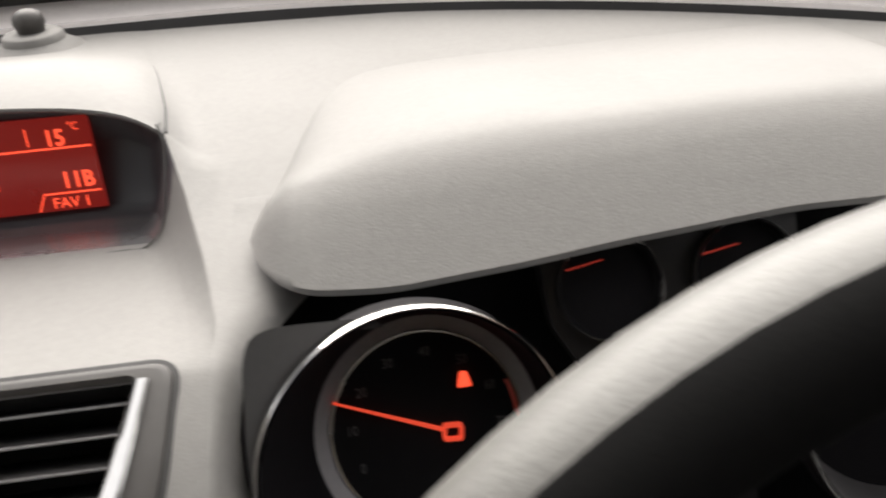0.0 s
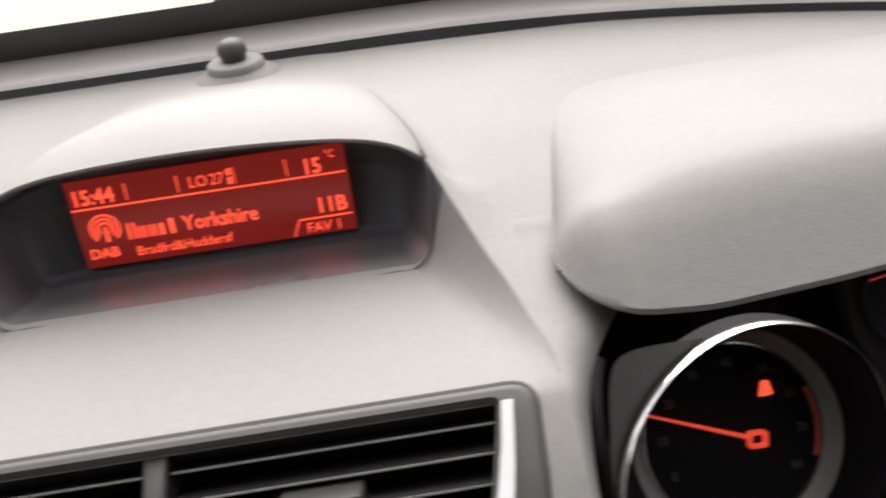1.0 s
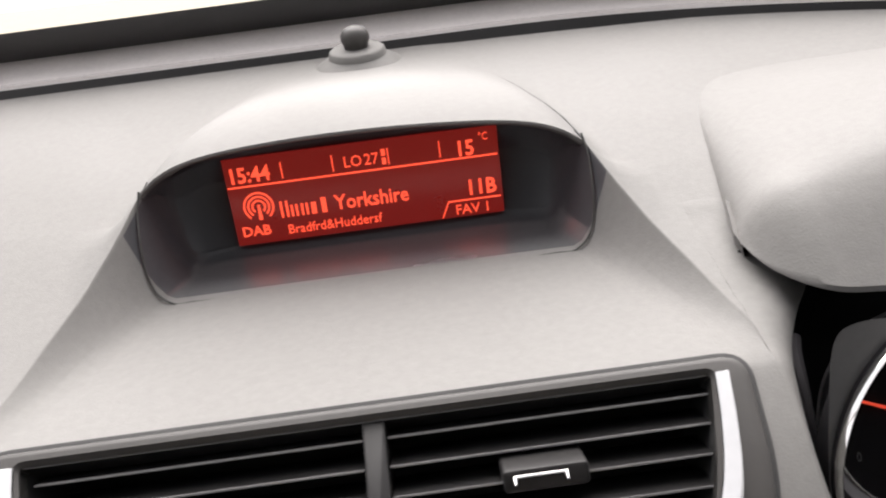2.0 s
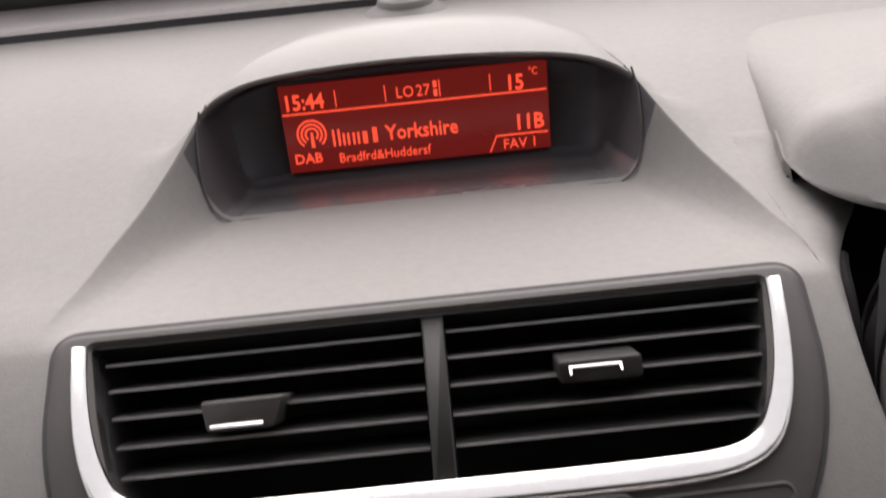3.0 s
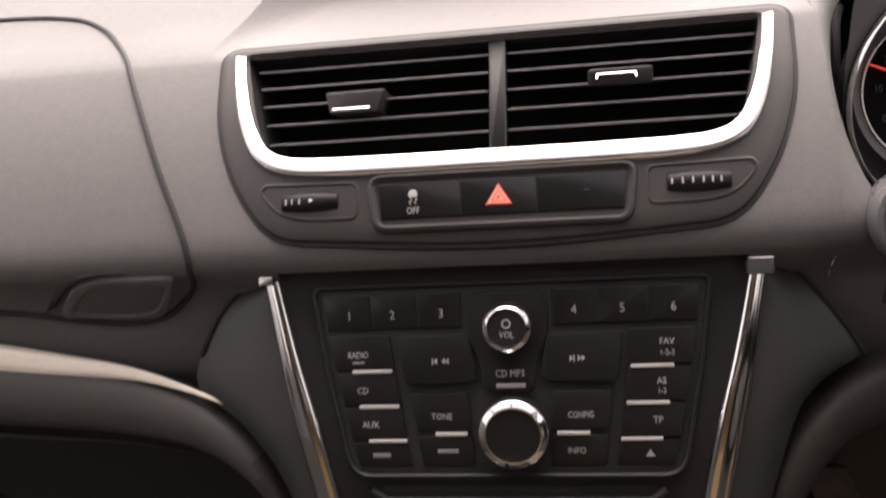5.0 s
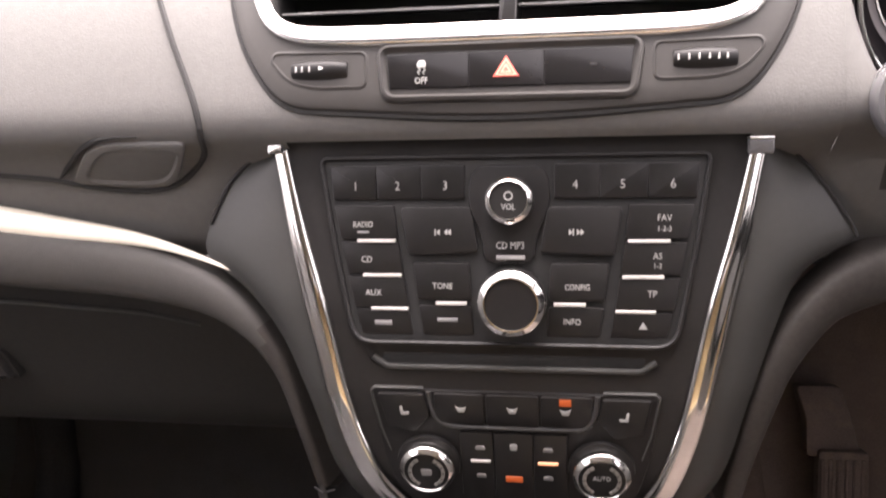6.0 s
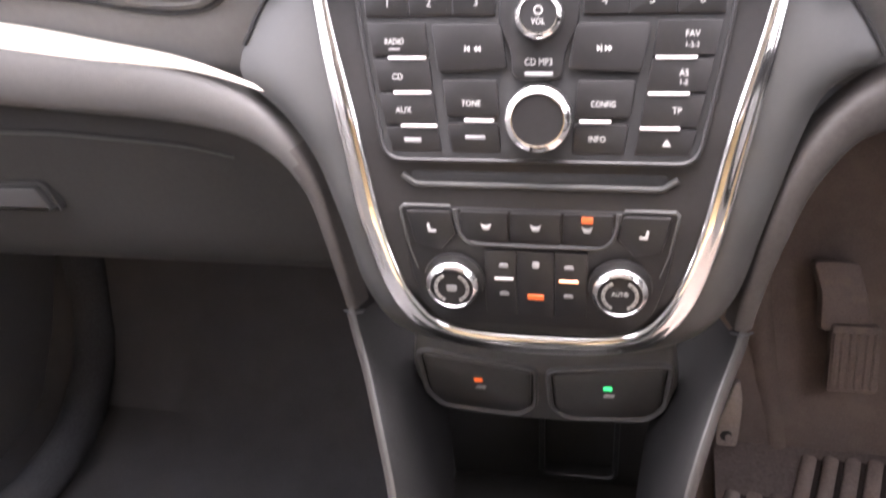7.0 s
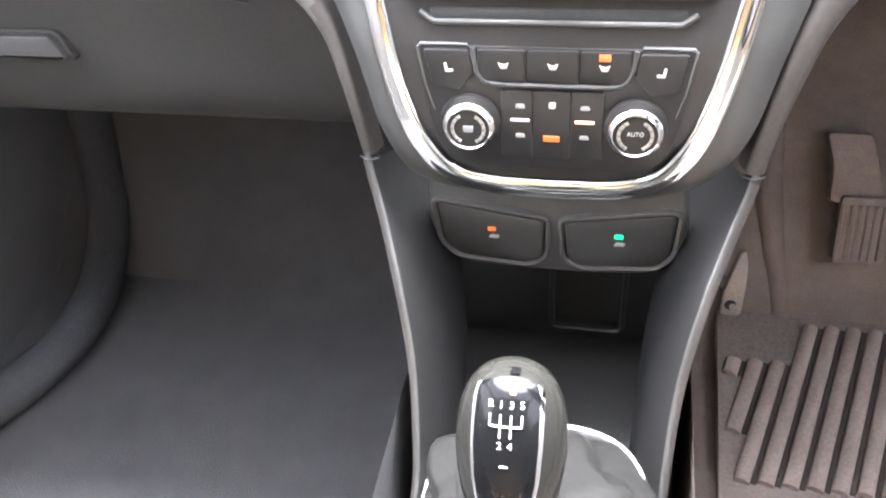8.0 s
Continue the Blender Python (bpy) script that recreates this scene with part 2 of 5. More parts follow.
def tube(points, radius, bm=None, seg=10):
    rows = []
    n = len(points)
    for i in range(n):
        p = Vector(points[i])
        t = (Vector(points[min(n - 1, i + 1)]) - Vector(points[max(0, i - 1)])).normalized()
        a = t.cross(Vector((0.31, 0.22, 0.92))).normalized()
        b = t.cross(a)
        r = radius[i] if isinstance(radius, (list, tuple)) else radius
        rows.append([p + a * r * math.cos(2 * math.pi * j / seg) + b * r * math.sin(2 * math.pi * j / seg) for j in range(seg)])
    bm = sheet(rows, bm, close=True)
    for row in (rows[0], rows[-1]):
        bm.faces.new([bm.verts.new(q) for q in row])
    return bm


def curve_through(pts, count):
    """Evenly stepped points on a smooth curve through pts."""
    pts = [Vector(p) for p in pts]
    ext = [2 * pts[0] - pts[1]] + pts + [2 * pts[-1] - pts[-2]]
    fine = []
    for i in range(1, len(ext) - 2):
        p0, p1, p2, p3 = ext[i - 1:i + 3]
        for j in range(24):
            t = j / 24
            fine.append(0.5 * ((2 * p1) + (p2 - p0) * t + (2 * p0 - 5 * p1 + 4 * p2 - p3) * t * t + (3 * p1 - p0 - 3 * p2 + p3) * t ** 3))
    fine.append(pts[-1])
    length = [0.0]
    for a, b in zip(fine, fine[1:]):
        length.append(length[-1] + (b - a).length)
    out = []
    for k in range(count):
        s = length[-1] * k / (count - 1)
        i = min(len(fine) - 2, int(np.searchsorted(length, s, side="right")) - 1)
        d = length[i + 1] - length[i]
        out.append(fine[i].lerp(fine[i + 1], (s - length[i]) / d if d else 0))
    return out


def writing(name, text, m, size, mat, parent, align="CENTER", depth=0.00015, wide=1.0, bold=0.0, label=""):
    """Raised print in the built-in font on the plane of the pose m."""
    cu = bpy.data.curves.new("print", "FONT")
    cu.body, cu.size, cu.align_x, cu.align_y, cu.extrude, cu.offset = text, size, align, "CENTER", depth, bold * size
    cu.resolution_u = 2
    tmp = bpy.data.objects.new("print", cu)
    me = bpy.data.meshes.new_from_object(tmp)
    me.name = name
    bpy.data.objects.remove(tmp)
    ys = [v.co.y for v in me.vertices]
    me.transform(m @ Matrix.Diagonal((wide, 1, 1, 1)) @ Matrix.Translation((0, -(min(ys) + max(ys)) / 2, 0)))
    me.materials.clear()
    me.materials.append(mat)
    ob = new(name, me)
    ob.parent = parent
    return tagged(ob, label=label)


def box2(m, x0, x1, y0, y1, low, high, bevel=0.0003, r=0.0, bm=None):
    o = [(x0, y0), (x1, y0), (x1, y1), (x0, y1)]
    return slab(rounded(o, r, 3) if r else o, m, low, high, bevel, bm)


# ---- the dashboard's shape ----
STACK_Z = [.48, .538, .60, .66, .689, .72, .74, .765, .789, .84, .885, .917, .957, .98]
STACK_Y = [.352, .327, .302, .281, .272, .259, .2515, .2455, .243, .2485, .261, .274, .293, .304]
_z = np.linspace(.46, 1.0, 541)
_y = np.interp(_z, STACK_Z, STACK_Y)
_k = np.exp(-0.5 * (np.arange(-16, 17) / 6.0) ** 2)
_y = np.convolve(np.pad(_y, 16, mode="edge"), _k / _k.sum(), mode="valid")


def stack_y(z):
    """Depth of the centre stack's face at height z."""
    return float(np.interp(z, _z, _y))


def stack(u, z, turn=0.0):
    """The pose of a place on the stack's face: x across, y up the face, z out of it."""
    s = (stack_y(z + .004) - stack_y(z - .004)) / .008
    v = Vector((0, s, 1)).normalized()
    x = Vector((1, 0, 0))
    n = x.cross(v)
    m = Matrix((x, v, n)).transposed().to_4x4()
    m.translation = (u, stack_y(z), z)
    return m @ pose(0, 0, 0, 0, 0, turn)


VENT = Matrix(((1, 0, 0, 0), (0, math.sqrt(.5), -math.sqrt(.5), .30), (0, math.sqrt(.5), math.sqrt(.5), 1.0), (0, 0, 0, 1)))


def shield_y(x):
    t = max(0.0, x - .08) if x > 0 else max(0.0, -x - .34)
    return .722 - .62 * t * t


def shield_z(x):
    t = max(0.0, x - .08) if x > 0 else max(0.0, -x - .34)
    return 1.158 - .16 * t * t


DASH_Y = [.3585, .375, .40, .45, .505, .56, .62, .68, .72]
DASH_Z = [1.057, 1.0625, 1.0685, 1.0845, 1.1035, 1.120, 1.1355, 1.149, 1.157]


def dash_z(y):
    return float(np.interp(y, DASH_Y, DASH_Z))


RIM_Y, CORNER = .505, .1145


def hump(x, y):
    w = CORNER if y < RIM_Y else crease(y)
    q = abs(x) / w
    if y < RIM_Y:
        g = (1 - .24 * min(1.3, q * q) - .12 * min(1.0, q ** 8)) / (1 + abs(x / .118) ** 16)
    else:
        g = 1 - .24 * q * q - .36 * q ** 8 if q < 1 else .40 * max(0.0, 1 - (abs(x) - w) / .017) ** 1.6
    k = smooth01((y - .395) / .11) if y < RIM_Y else 1 - smooth01((y - RIM_Y) / (.2 - .02 * min(1.0, q * q)))
    return .0345 * g * k * (1 - .06 * max(-1.0, min(1.0, x / .1145)))


def crease(y):
    return float(np.interp(y, [.3585, .42, .47, RIM_Y, .536, .603, .65, .70, .72], [.155, .141, .127, CORNER, .1095, .093, .0775, .066, .064]))


def bent(u, y):
    """Columns of the dash lean with the crease beside the display."""
    a = abs(u)
    if a == 0:
        return 0.0
    c = crease(max(y, .3585))
    k = smooth01((a - .05) / .075) if a < .14 else 1 - smooth01((a - .157) / .085)
    fore = a + (c - .155) * k
    aft = a * c / .155 if a < .155 else lerp(c, .242, (a - .155) / .087) if a < .242 else a
    return math.copysign(lerp(fore, aft, smooth01((y - RIM_Y) / .03)), u)


def scoop(x, y):
    """Height of the dash in front of the display's hood."""
    base = dash_z(y) + hump(x, y)
    floor_z = 1.0575 + (y - .3585) * .075
    w = crease(y)
    f = .020
    t = min(1.0, max(0.0, (abs(x) - (w - f)) / f))
    return min(base, lerp(floor_z, base, t ** 2.2))


def vent_bulge(v):
    """How far the upper face swells out of its mean plane, v metres up it."""
    return -2.3 * (v - .0785) * v


FACE = [(.312, .885), (.304, .90), (.3035, .93), (.3012, .9455), (.2975, .9535), (.2930, .9590), (.2895, .9635), (.2872, .9680), (.2864, .9730), (.2874, .9785)]
for i_v in range(18):
    q_v = VENT @ Vector((0, -.018 + .0965 * i_v / 17, vent_bulge(-.018 + .0965 * i_v / 17)))
    FACE.append((q_v.y, q_v.z))
FACE.append((.3585, 1.0572))
FLOOR_Y = [.3585 + (RIM_Y - .3585) * i / 16 for i in range(1, 17)]


CUT_X = .150  # the dash ends here beside the dials; a rolled edge follows


def dash_column(x):
    pts = [(x, y, z) for y, z in FACE]
    sh, dz = shield_y(x), shield_z(x) - 1.157
    ax = abs(x)

    def at(y, z_of):
        xx = bent(x, y)
        z = z_of(xx) if callable(z_of) else z_of
        k = max(0.0, (y - .40) / .32)
        return (xx, .40 + (y - .40) * (sh - .40) / .32 if y > .40 else y, z + dz * k)
    pts += [at(y, lambda q, y=y: scoop(q, y)) for y in FLOOR_Y]
    xr = bent(x, RIM_Y)
    rim_z = dash_z(RIM_Y) + hump(xr, RIM_Y)
    base = scoop(xr, RIM_Y)
    if abs(xr) < CORNER - .0008:
        d = .036 * math.sqrt(max(0.0, 1 - (abs(xr) / CORNER) ** 5))
        fold = [(RIM_Y + d * .40, base + .0008), (RIM_Y + d * .66, base + .0024), (RIM_Y + d * .82, base + .0062), (RIM_Y + d * .92, base + .0115),
                (RIM_Y + d, lerp(base, rim_z, .62)), (RIM_Y + d * .6, rim_z - .005), (RIM_Y + d * .08, rim_z - .0035),
                (RIM_Y - .0015, rim_z - .002), (RIM_Y - .0015, rim_z - .0006), (RIM_Y + .0025, rim_z + .0006)]
    else:
        fold = [(RIM_Y + .0006 * i, dash_z(RIM_Y + .0006 * i) + hump(xr, RIM_Y + .0006 * i)) for i in range(1, 11)]
    pts += [at(y, z) for y, z in fold]
    for y in (.515, .525, .54, .56, .58, .60, .625, .65, .68, .70, .72):
        pts.append(at(y, lambda q, y=y: dash_z(y) + hump(q, y)))
    pts.append(at(.7215, 1.1545))
    pts.append(at(.7215, 1.145))
    if CUT_X < x < .26:
        pts = [(min(px, CUT_X), py, pz) if py < .46 and pz > .935 else (px, py, pz) for px, py, pz in pts]
    return pts


xs = sorted(set([round(-.76 + .02 * i, 4) for i in range(77)] + [round(-.20 + .004 * i, 4) for i in range(101)] + [CUT_X, CUT_X + .0001] + [q * sg for sg in (-1, 1) for q in (.1450, .1485, .1515, .1535, .1543, .1549, .1552)]))
dashboard = thing("dashboard", "grained grey moulded plastic car dashboard with hooded display", "dashboard")
rows = [dash_column(x) for x in xs]
N_FACE, N_FLOOR = len(FACE), len(FLOOR_Y)


def dash_hole(i, j):
    a, b = Vector(rows[i][j]), Vector(rows[i + 1][j + 1])
    c = (a + b) / 2
    if abs(c.x) < .131 and .984 < c.z < 1.056 and c.y < .36 and abs(c.x) < .108 + (c.z - .984) * .35:
        return True
    if abs(c.x) < .112 and c.z < .962 and c.y < .32:
        return True
    q = [rows[i + k][j + m] for k in (0, 1) for m in (0, 1)]
    return all(p[0] > CUT_X - .0002 and p[1] < .46 and p[2] > .935 for p in q) or (c.x > .26 and c.y < .46 and c.z > .935)


# darker greys inside the display recess stand in for shade under its hood
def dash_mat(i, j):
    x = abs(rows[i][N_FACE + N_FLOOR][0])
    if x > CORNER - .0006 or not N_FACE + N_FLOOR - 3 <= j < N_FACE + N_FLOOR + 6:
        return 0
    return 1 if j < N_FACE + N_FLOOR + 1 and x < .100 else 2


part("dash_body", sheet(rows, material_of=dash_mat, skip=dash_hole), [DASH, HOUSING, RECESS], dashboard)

# seam of the display's housing across the scoop floor and up its sides
SEAM = material("dark_seam", (0.02, 0.02, 0.02), 0.8, vary=0.2)
for sg in (-1, 1):
    shut = []
    for i in range(30):
        y = RIM_Y + .002 + .135 * i / 29
        x = sg * (crease(y) + .0006)
        shut.append((x, .40 + (y - .40) * (shield_y(x) - .40) / .32, dash_z(y) + hump(x, y) - .0002))
    part("hood_seam", tube(shut, [.0009 - .0006 * i / 29 for i in range(30)], seg=6), SEAM, dashboard, "fine shut line beside the display hood")

# passenger airbag lid: a thin open seam, with a moulded grip pocket at its lower corner
def on_dash(x, y=None, z=None):
    """A place on the dash's surface, from its depth (top) or its height (face)."""
    return (x, y, dash_z(y) + .0004) if z is None else (x, float(np.interp(z, [f[1] for f in FACE], [f[0] for f in FACE])) - .0004, z)


lid_line = [on_dash(-.74, y=.440), on_dash(-.50, y=.437), on_dash(-.32, y=.430), on_dash(-.262, y=.422), on_dash(-.234, y=.406), on_dash(-.2150, y=.384), on_dash(-.2000, y=.362),
            on_dash(-.1890, z=1.045), on_dash(-.1795, z=1.0300), on_dash(-.1705, z=1.0135), on_dash(-.1605, z=.9945), on_dash(-.1550, z=.9800), on_dash(-.1555, z=.9680), on_dash(-.1590, z=.957),
            on_dash(-.1680, z=.946), on_dash(-.184, z=.9345), on_dash(-.205, z=.931), on_dash(-.235, z=.934), on_dash(-.262, z=.9395), on_dash(-.32, z=.9445), on_dash(-.45, z=.951), on_dash(-.74, z=.957)]
lid_curve = [p if p.z > 1.055 else Vector(on_dash(p.x, z=p.z)) for p in curve_through(lid_line, 240)]
part("lid_seam", tube(lid_curve, .0016, seg=6), SEAM, dashboard, "dark open seam round the airbag lid")
front = Matrix(((1, 0, 0, 0), (0, -.475, -.903, .7471), (0, 1, -.429, 0), (0, 0, 0, 1)))
grip = rounded([(-.2440, .9376), (-.205, .9335), (-.1835, .9345), (-.1640, .9660), (-.2190, .9660)], [.008, .02, .014, .006, .014], 5)
inner = rounded([(-.2335, .9410), (-.205, .9385), (-.1868, .9400), (-.1712, .9602), (-.2130, .9612)], [.007, .013, .010, .007, .012], 5)
part("grip_gap", tube(curve_through([on_dash(-.2530, z=.9385), on_dash(-.2400, z=.9500), on_dash(-.2240, z=.9625), on_dash(-.2090, z=.9685), on_dash(-.1900, z=.9690)], 30), [.0004 + .0013 * smooth01(i / 5) * smooth01((29 - i) / 12) for i in range(30)], seg=6), SEAM, dashboard, "dark gap beside the grip")
part("grip_frame", slab(grip, front, -.006, .0024, .0016, hole=inner), DASH, dashboard, "raised moulded grip surround")
part("grip_pocket", slab(shrink(inner, -.0005), front, -.008, .0012, .0006), DASH, dashboard, "shallow dark grip pocket")

# silver spear along the passenger's side, and the padded roll under it
spear = [(-.76, .288, .955), (-.55, .290, .946), (-.42, .292, .936), (-.33, .2945, .9235), (-.26, .2945, .9125), (-.21, .2915, .9070), (-.178, .2855, .9015), (-.150, .2775, .8955)]
sp = curve_through(spear, 60)
n_sp = len(sp)
sw = [.0016 + .0150 * smooth01((n_sp - 1 - i) / (n_sp * .26)) ** .8 for i in range(n_sp)]
part("silver_spear", sweep(sp, [(0, -.78, .62)] * n_sp, sw, [w * .25 for w in sw]), SPEAR, dashboard, "brushed silver tapering trim strip")
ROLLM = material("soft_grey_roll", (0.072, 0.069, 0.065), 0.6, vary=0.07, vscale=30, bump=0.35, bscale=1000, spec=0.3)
ROLL = [(-.76, .290, .926), (-.55, .292, .917), (-.42, .293, .909), (-.33, .2935, .9000), (-.27, .2930, .8930), (-.225, .2905, .8890), (-.19, .2860, .8840), (-.163, .2800, .8760), (-.1425, .2730, .8600), (-.1290, .2668, .8385),
        (-.1218, .2615, .8100), (-.1170, .2590, .7800), (-.1152, .2605, .7585)]
roll = curve_through(ROLL, 90)
roll_w = [float(np.interp(p.z, [.7585, .78, .81, .8365, .8565, .8715, .881, .8875, .893, .90, .909, .917], [.008, .008, .0085, .010, .014, .021, .027, .032, .036, .040, .044, .046])) for p in roll]
roll_bm = sweep(roll, [(-.25 * smooth01((p.x + .22) / .07), -1, .12) for p in roll], roll_w, [w * .34 for w in roll_w], seg=14, sink=.012)
# the descending end takes a darker tone for the light it loses there
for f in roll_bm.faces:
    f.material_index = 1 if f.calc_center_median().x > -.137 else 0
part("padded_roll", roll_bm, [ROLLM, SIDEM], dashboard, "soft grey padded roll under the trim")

# ---- instrument binnacle ----
BX, BW = .3475, .1805
HOOD = [(.60, 1.1300), (.57, 1.1275), (.54, 1.1262), (.51, 1.1246), (.48, 1.1228), (.455, 1.1208), (.436, 1.1184), (.423, 1.1146), (.4125, 1.1080), (.4020, 1.0978), (.3910, 1.0852),
        (.3825, 1.0760), (.3800, 1.0732), (.3800, 1.0708), (.3830, 1.0700), (.393, 1.0712), (.415, 1.0740), (.45, 1.078)]
LIP = ([.160, .172, .184, .215, .267, .30, .37, .45, .54], [.004, .004, -.0008, -.0034, .0006, .0045, .0104, .0095, .004])
rows_hood = []
for i in range(121):
    xi = -1 + 2 * i / 120
    xi = math.copysign(abs(xi) ** .62, xi)
    e = math.sqrt(max(0.0, 1 - abs(xi) ** 4.2))
    row = []
    e_lip = math.sin(math.pi / 2 * min(1.0, (1 - abs(xi)) * (BW + .006) / .026))
    e_top = e
    for j, (y, z) in enumerate(HOOD):
        e = lerp(e_top, e_lip, smooth01((j - 5) / 5))
        x = BX + (BW + (.006 if y < .42 else .006 - .19 * (y - .42))) * xi
        yy = lerp(.43, y, .25 + .75 * max(e, .0) ** .7) if y < .43 else y
        low = dash_z(max(yy, .3585)) + lerp(-.004, .004, smooth01((j - 3) / 6))
        row.append((x, yy, lerp(low, z, e) + float(np.mean(np.interp([x - .009, x - .006, x - .003, x, x + .003, x + .006, x + .009], LIP[0], LIP[1]))) * smooth01((j - 4) / 6)))
    rows_hood.append(row)
for at_end, sg in ((0, 1), (-1, -1)):  # the skirt tucks in under the flank
    skirt = [(x + sg * .007, y + .008, z - .022) for x, y, z in rows_hood[at_end]]
    rows_hood = [skirt] + rows_hood if sg > 0 else rows_hood + [skirt]
part("binnacle_hood", sheet(rows_hood), DASH, dashboard, "smooth rounded grey hood over the dials")

cluster = thing("instrument_cluster", "black instrument cluster with chrome-ringed dials and lit red needle", "instrument cluster")
FACEP = pose(.2270, .3860, 1.000, 90 - 14, 0, 0)
RINGP = pose(.2183, .3460, 1.0150, 90 - 8, 0, 12)
TACHP = pose(.2330, .3915, 1.0012, 90 - 12, 0, 4)
# the dash's skin turns in round the edge of the dials' opening
def face_y(z):
    return float(np.interp(z, [f[1] for f in FACE], [f[0] for f in FACE]))


edge_out = [(CUT_X, .478, dash_z(.478) - .002)] + [(CUT_X, y, scoop(.1512, y) + .0001) for y in (.464, .45, .43, .41, .395, .382, .371, .3625)] + [(CUT_X, face_y(z), z) for z in (1.056, 1.047, 1.035, 1.02, 1.005, .992, .98, .97, .96, .95, .94)]
edge_deep = [(.200, .478, 1.0915), (.200, .464, 1.0890), (.200, .450, 1.0830), (.196, .430, 1.070), (.186, .410, 1.0635), (.1765, .397, 1.0585), (.1695, .386, 1.0545), (.1645, .376, 1.0510), (.1610, .367, 1.0480),
             (.1585, .358, 1.044), (.1572, .351, 1.037), (.1565, .346, 1.029), (.1568, .343, 1.016), (.1585, .341, 1.003), (.1625, .341, .991), (.1690, .340, .979), (.1765, .337, .969), (.186, .332, .960), (.202, .324, .950), (.228, .312, .940)]
outer_c, deep_c = curve_through(edge_out, 80), curve_through(edge_deep, 80)
rolled = []
for k in range(11):
    t = k / 10
    row = []
    for p, q in zip(outer_c, deep_c):
        c = Vector((lerp(p.x, q.x, .62), p.y, p.z))
        row.append(tuple((1 - t) ** 2 * p + 2 * t * (1 - t) * c + t * t * q))
    rolled.append(row)
rolled.append([(q.x + .001, q.y + .03, q.z - .004) for q in deep_c])
part("rolled_edge", sheet(rolled), DASH, dashboard, "rolled edge of the dials' opening")
rim_path = [q + Vector((.0035, .006, 0)) for q in deep_c[32:]] + curve_through([(.236, .318, .938), (.31, .318, .936), (.53, .318, .936)], 12)
# a black tube puts the shadow gap beside the dials into the shape
part("opening_trim", tube(rim_path, .0028, seg=8), DIALM, cluster, "black tube for the shadow gap round the opening")
ring_axis = RINGP.to_3x3() @ Vector((0, 0, 1))


def on_panel(x, z, back=.003):
    """A place on the panel that carries the dials' rings."""
    o = RINGP.translation - ring_axis * back
    return Vector((x, o.y - (ring_axis.x * (x - o.x) + ring_axis.z * (z - o.z)) / ring_axis.y, z))


plate_o = [on_panel(p.x, p.y) for p in curve_through([(.2080, 1.0695, 0), (.1950, 1.0708, 0), (.1820, 1.0722, 0), (.1735, 1.0724, 0), (.1668, 1.0700, 0), (.1634, 1.0610, 0), (.1620, 1.0450, 0), (.1608, 1.0300, 0), (.1606, 1.0150, 0), (.1612, 1.0000, 0),
                                                   (.1640, .9850, 0), (.1695, .9710, 0), (.1790, .9590, 0), (.1960, .9490, 0)], 60)]
PLATEM = material("grey_funnel_plastic", (0.06, 0.0595, 0.0595), 0.6, vary=0.06, bump=0.15, bscale=900)
plate = [[p + Vector((.003, .004, -.006)) for p in plate_o], plate_o]
for k in (.04, .35, .7, 1.0):
    row = []
    for p in plate_o:
        loc = RINGP.inverted() @ p
        a = math.atan2(loc.y, loc.x)
        row.append(tuple(p.lerp(RINGP @ Vector((.0560 * math.cos(a), .0560 * math.sin(a), -.003)), k)))
    plate.append(row)
part("surround", sheet(plate), PLATEM, cluster, "grey funnel round the dials")
part("back_panel", slab(rounded([(-.075, -.075), (.32, -.075), (.32, .085), (-.075, .085)], .02), FACEP, -.022, -.018, .001), DIALM, cluster, "dull black dial panel")


WELLM = material("satin_silver_dial_cone", (0.2, 0.193, 0.195), 0.5, 0.7, vary=0.06)


def dial(name, m, r, face_m, r_face, label, cone=None, bezel=CHROME, faced=True):
    """A tubular dial: a chrome ring in front, a deep cone and the face at its bottom."""
    part(name + "_sleeve", disc_ring(m, [(r * 1.008, -.012), (r * 1.008, -.0002)], cap=False, seg=72), DIALM, cluster, "black outer sleeve of a dial")
    part(name + "_ring", disc_ring(m, [(r * 1.010, -.0008), (r * 1.012, .0004), (r * 1.008, .0018), (r * .998, .0028), (r * .990, .0026), (r * .983, .0014), (r * .979, 0)], cap=False, seg=72), bezel, cluster, label)
    turn = [2 * math.pi * i / 56 for i in range(57)]
    rim = [m @ Vector((r * .968 * math.cos(a), r * .968 * math.sin(a), .0005)) for a in turn]
    deep = [face_m @ Vector((r_face * math.cos(a), r_face * math.sin(a), 0)) for a in turn]
    part(name + "_well", sheet([[p.lerp(q, k) for p, q in zip(rim, deep)] for k in (0, .12, .4, .75, 1)]), cone or WELLM, cluster, "inner cone of a dial")
    if faced:
        part(name + "_face", disc_ring(face_m, [(r_face * 1.04, -.0005), (r_face * .3, -.0004)], seg=48), DIALM, cluster, "matt black dial face")


UNLIT = material("unlit_dial_print", (0.07, 0.07, 0.07), 0.6, vary=0.1)
WELLP = pose(.2235, .3885, 1.0050, 90 - 20, 0, 4)  # the sunk face
dial("tachometer", RINGP, .0575, WELLP @ pose(0, 0, .006), .0455, "bright chrome tachometer ring", DIALM, faced=False)
face_t = WELLP @ pose(0, 0, .0002)
part("tachometer_band", disc_ring(WELLP, [(.0470, .0062), (.0455, .0060), (.0400, .0006), (.0392, .0004)], cap=False, seg=64), WELLM, cluster, "grey sloping band round the dial face")
part("inner_ring", disc_ring(face_t, [(.0396, .0002), (.0392, .0012), (.0384, .0012), (.0380, 0)], cap=False, seg=64), SATCHROME, cluster, "thin satin ring inside the dial")
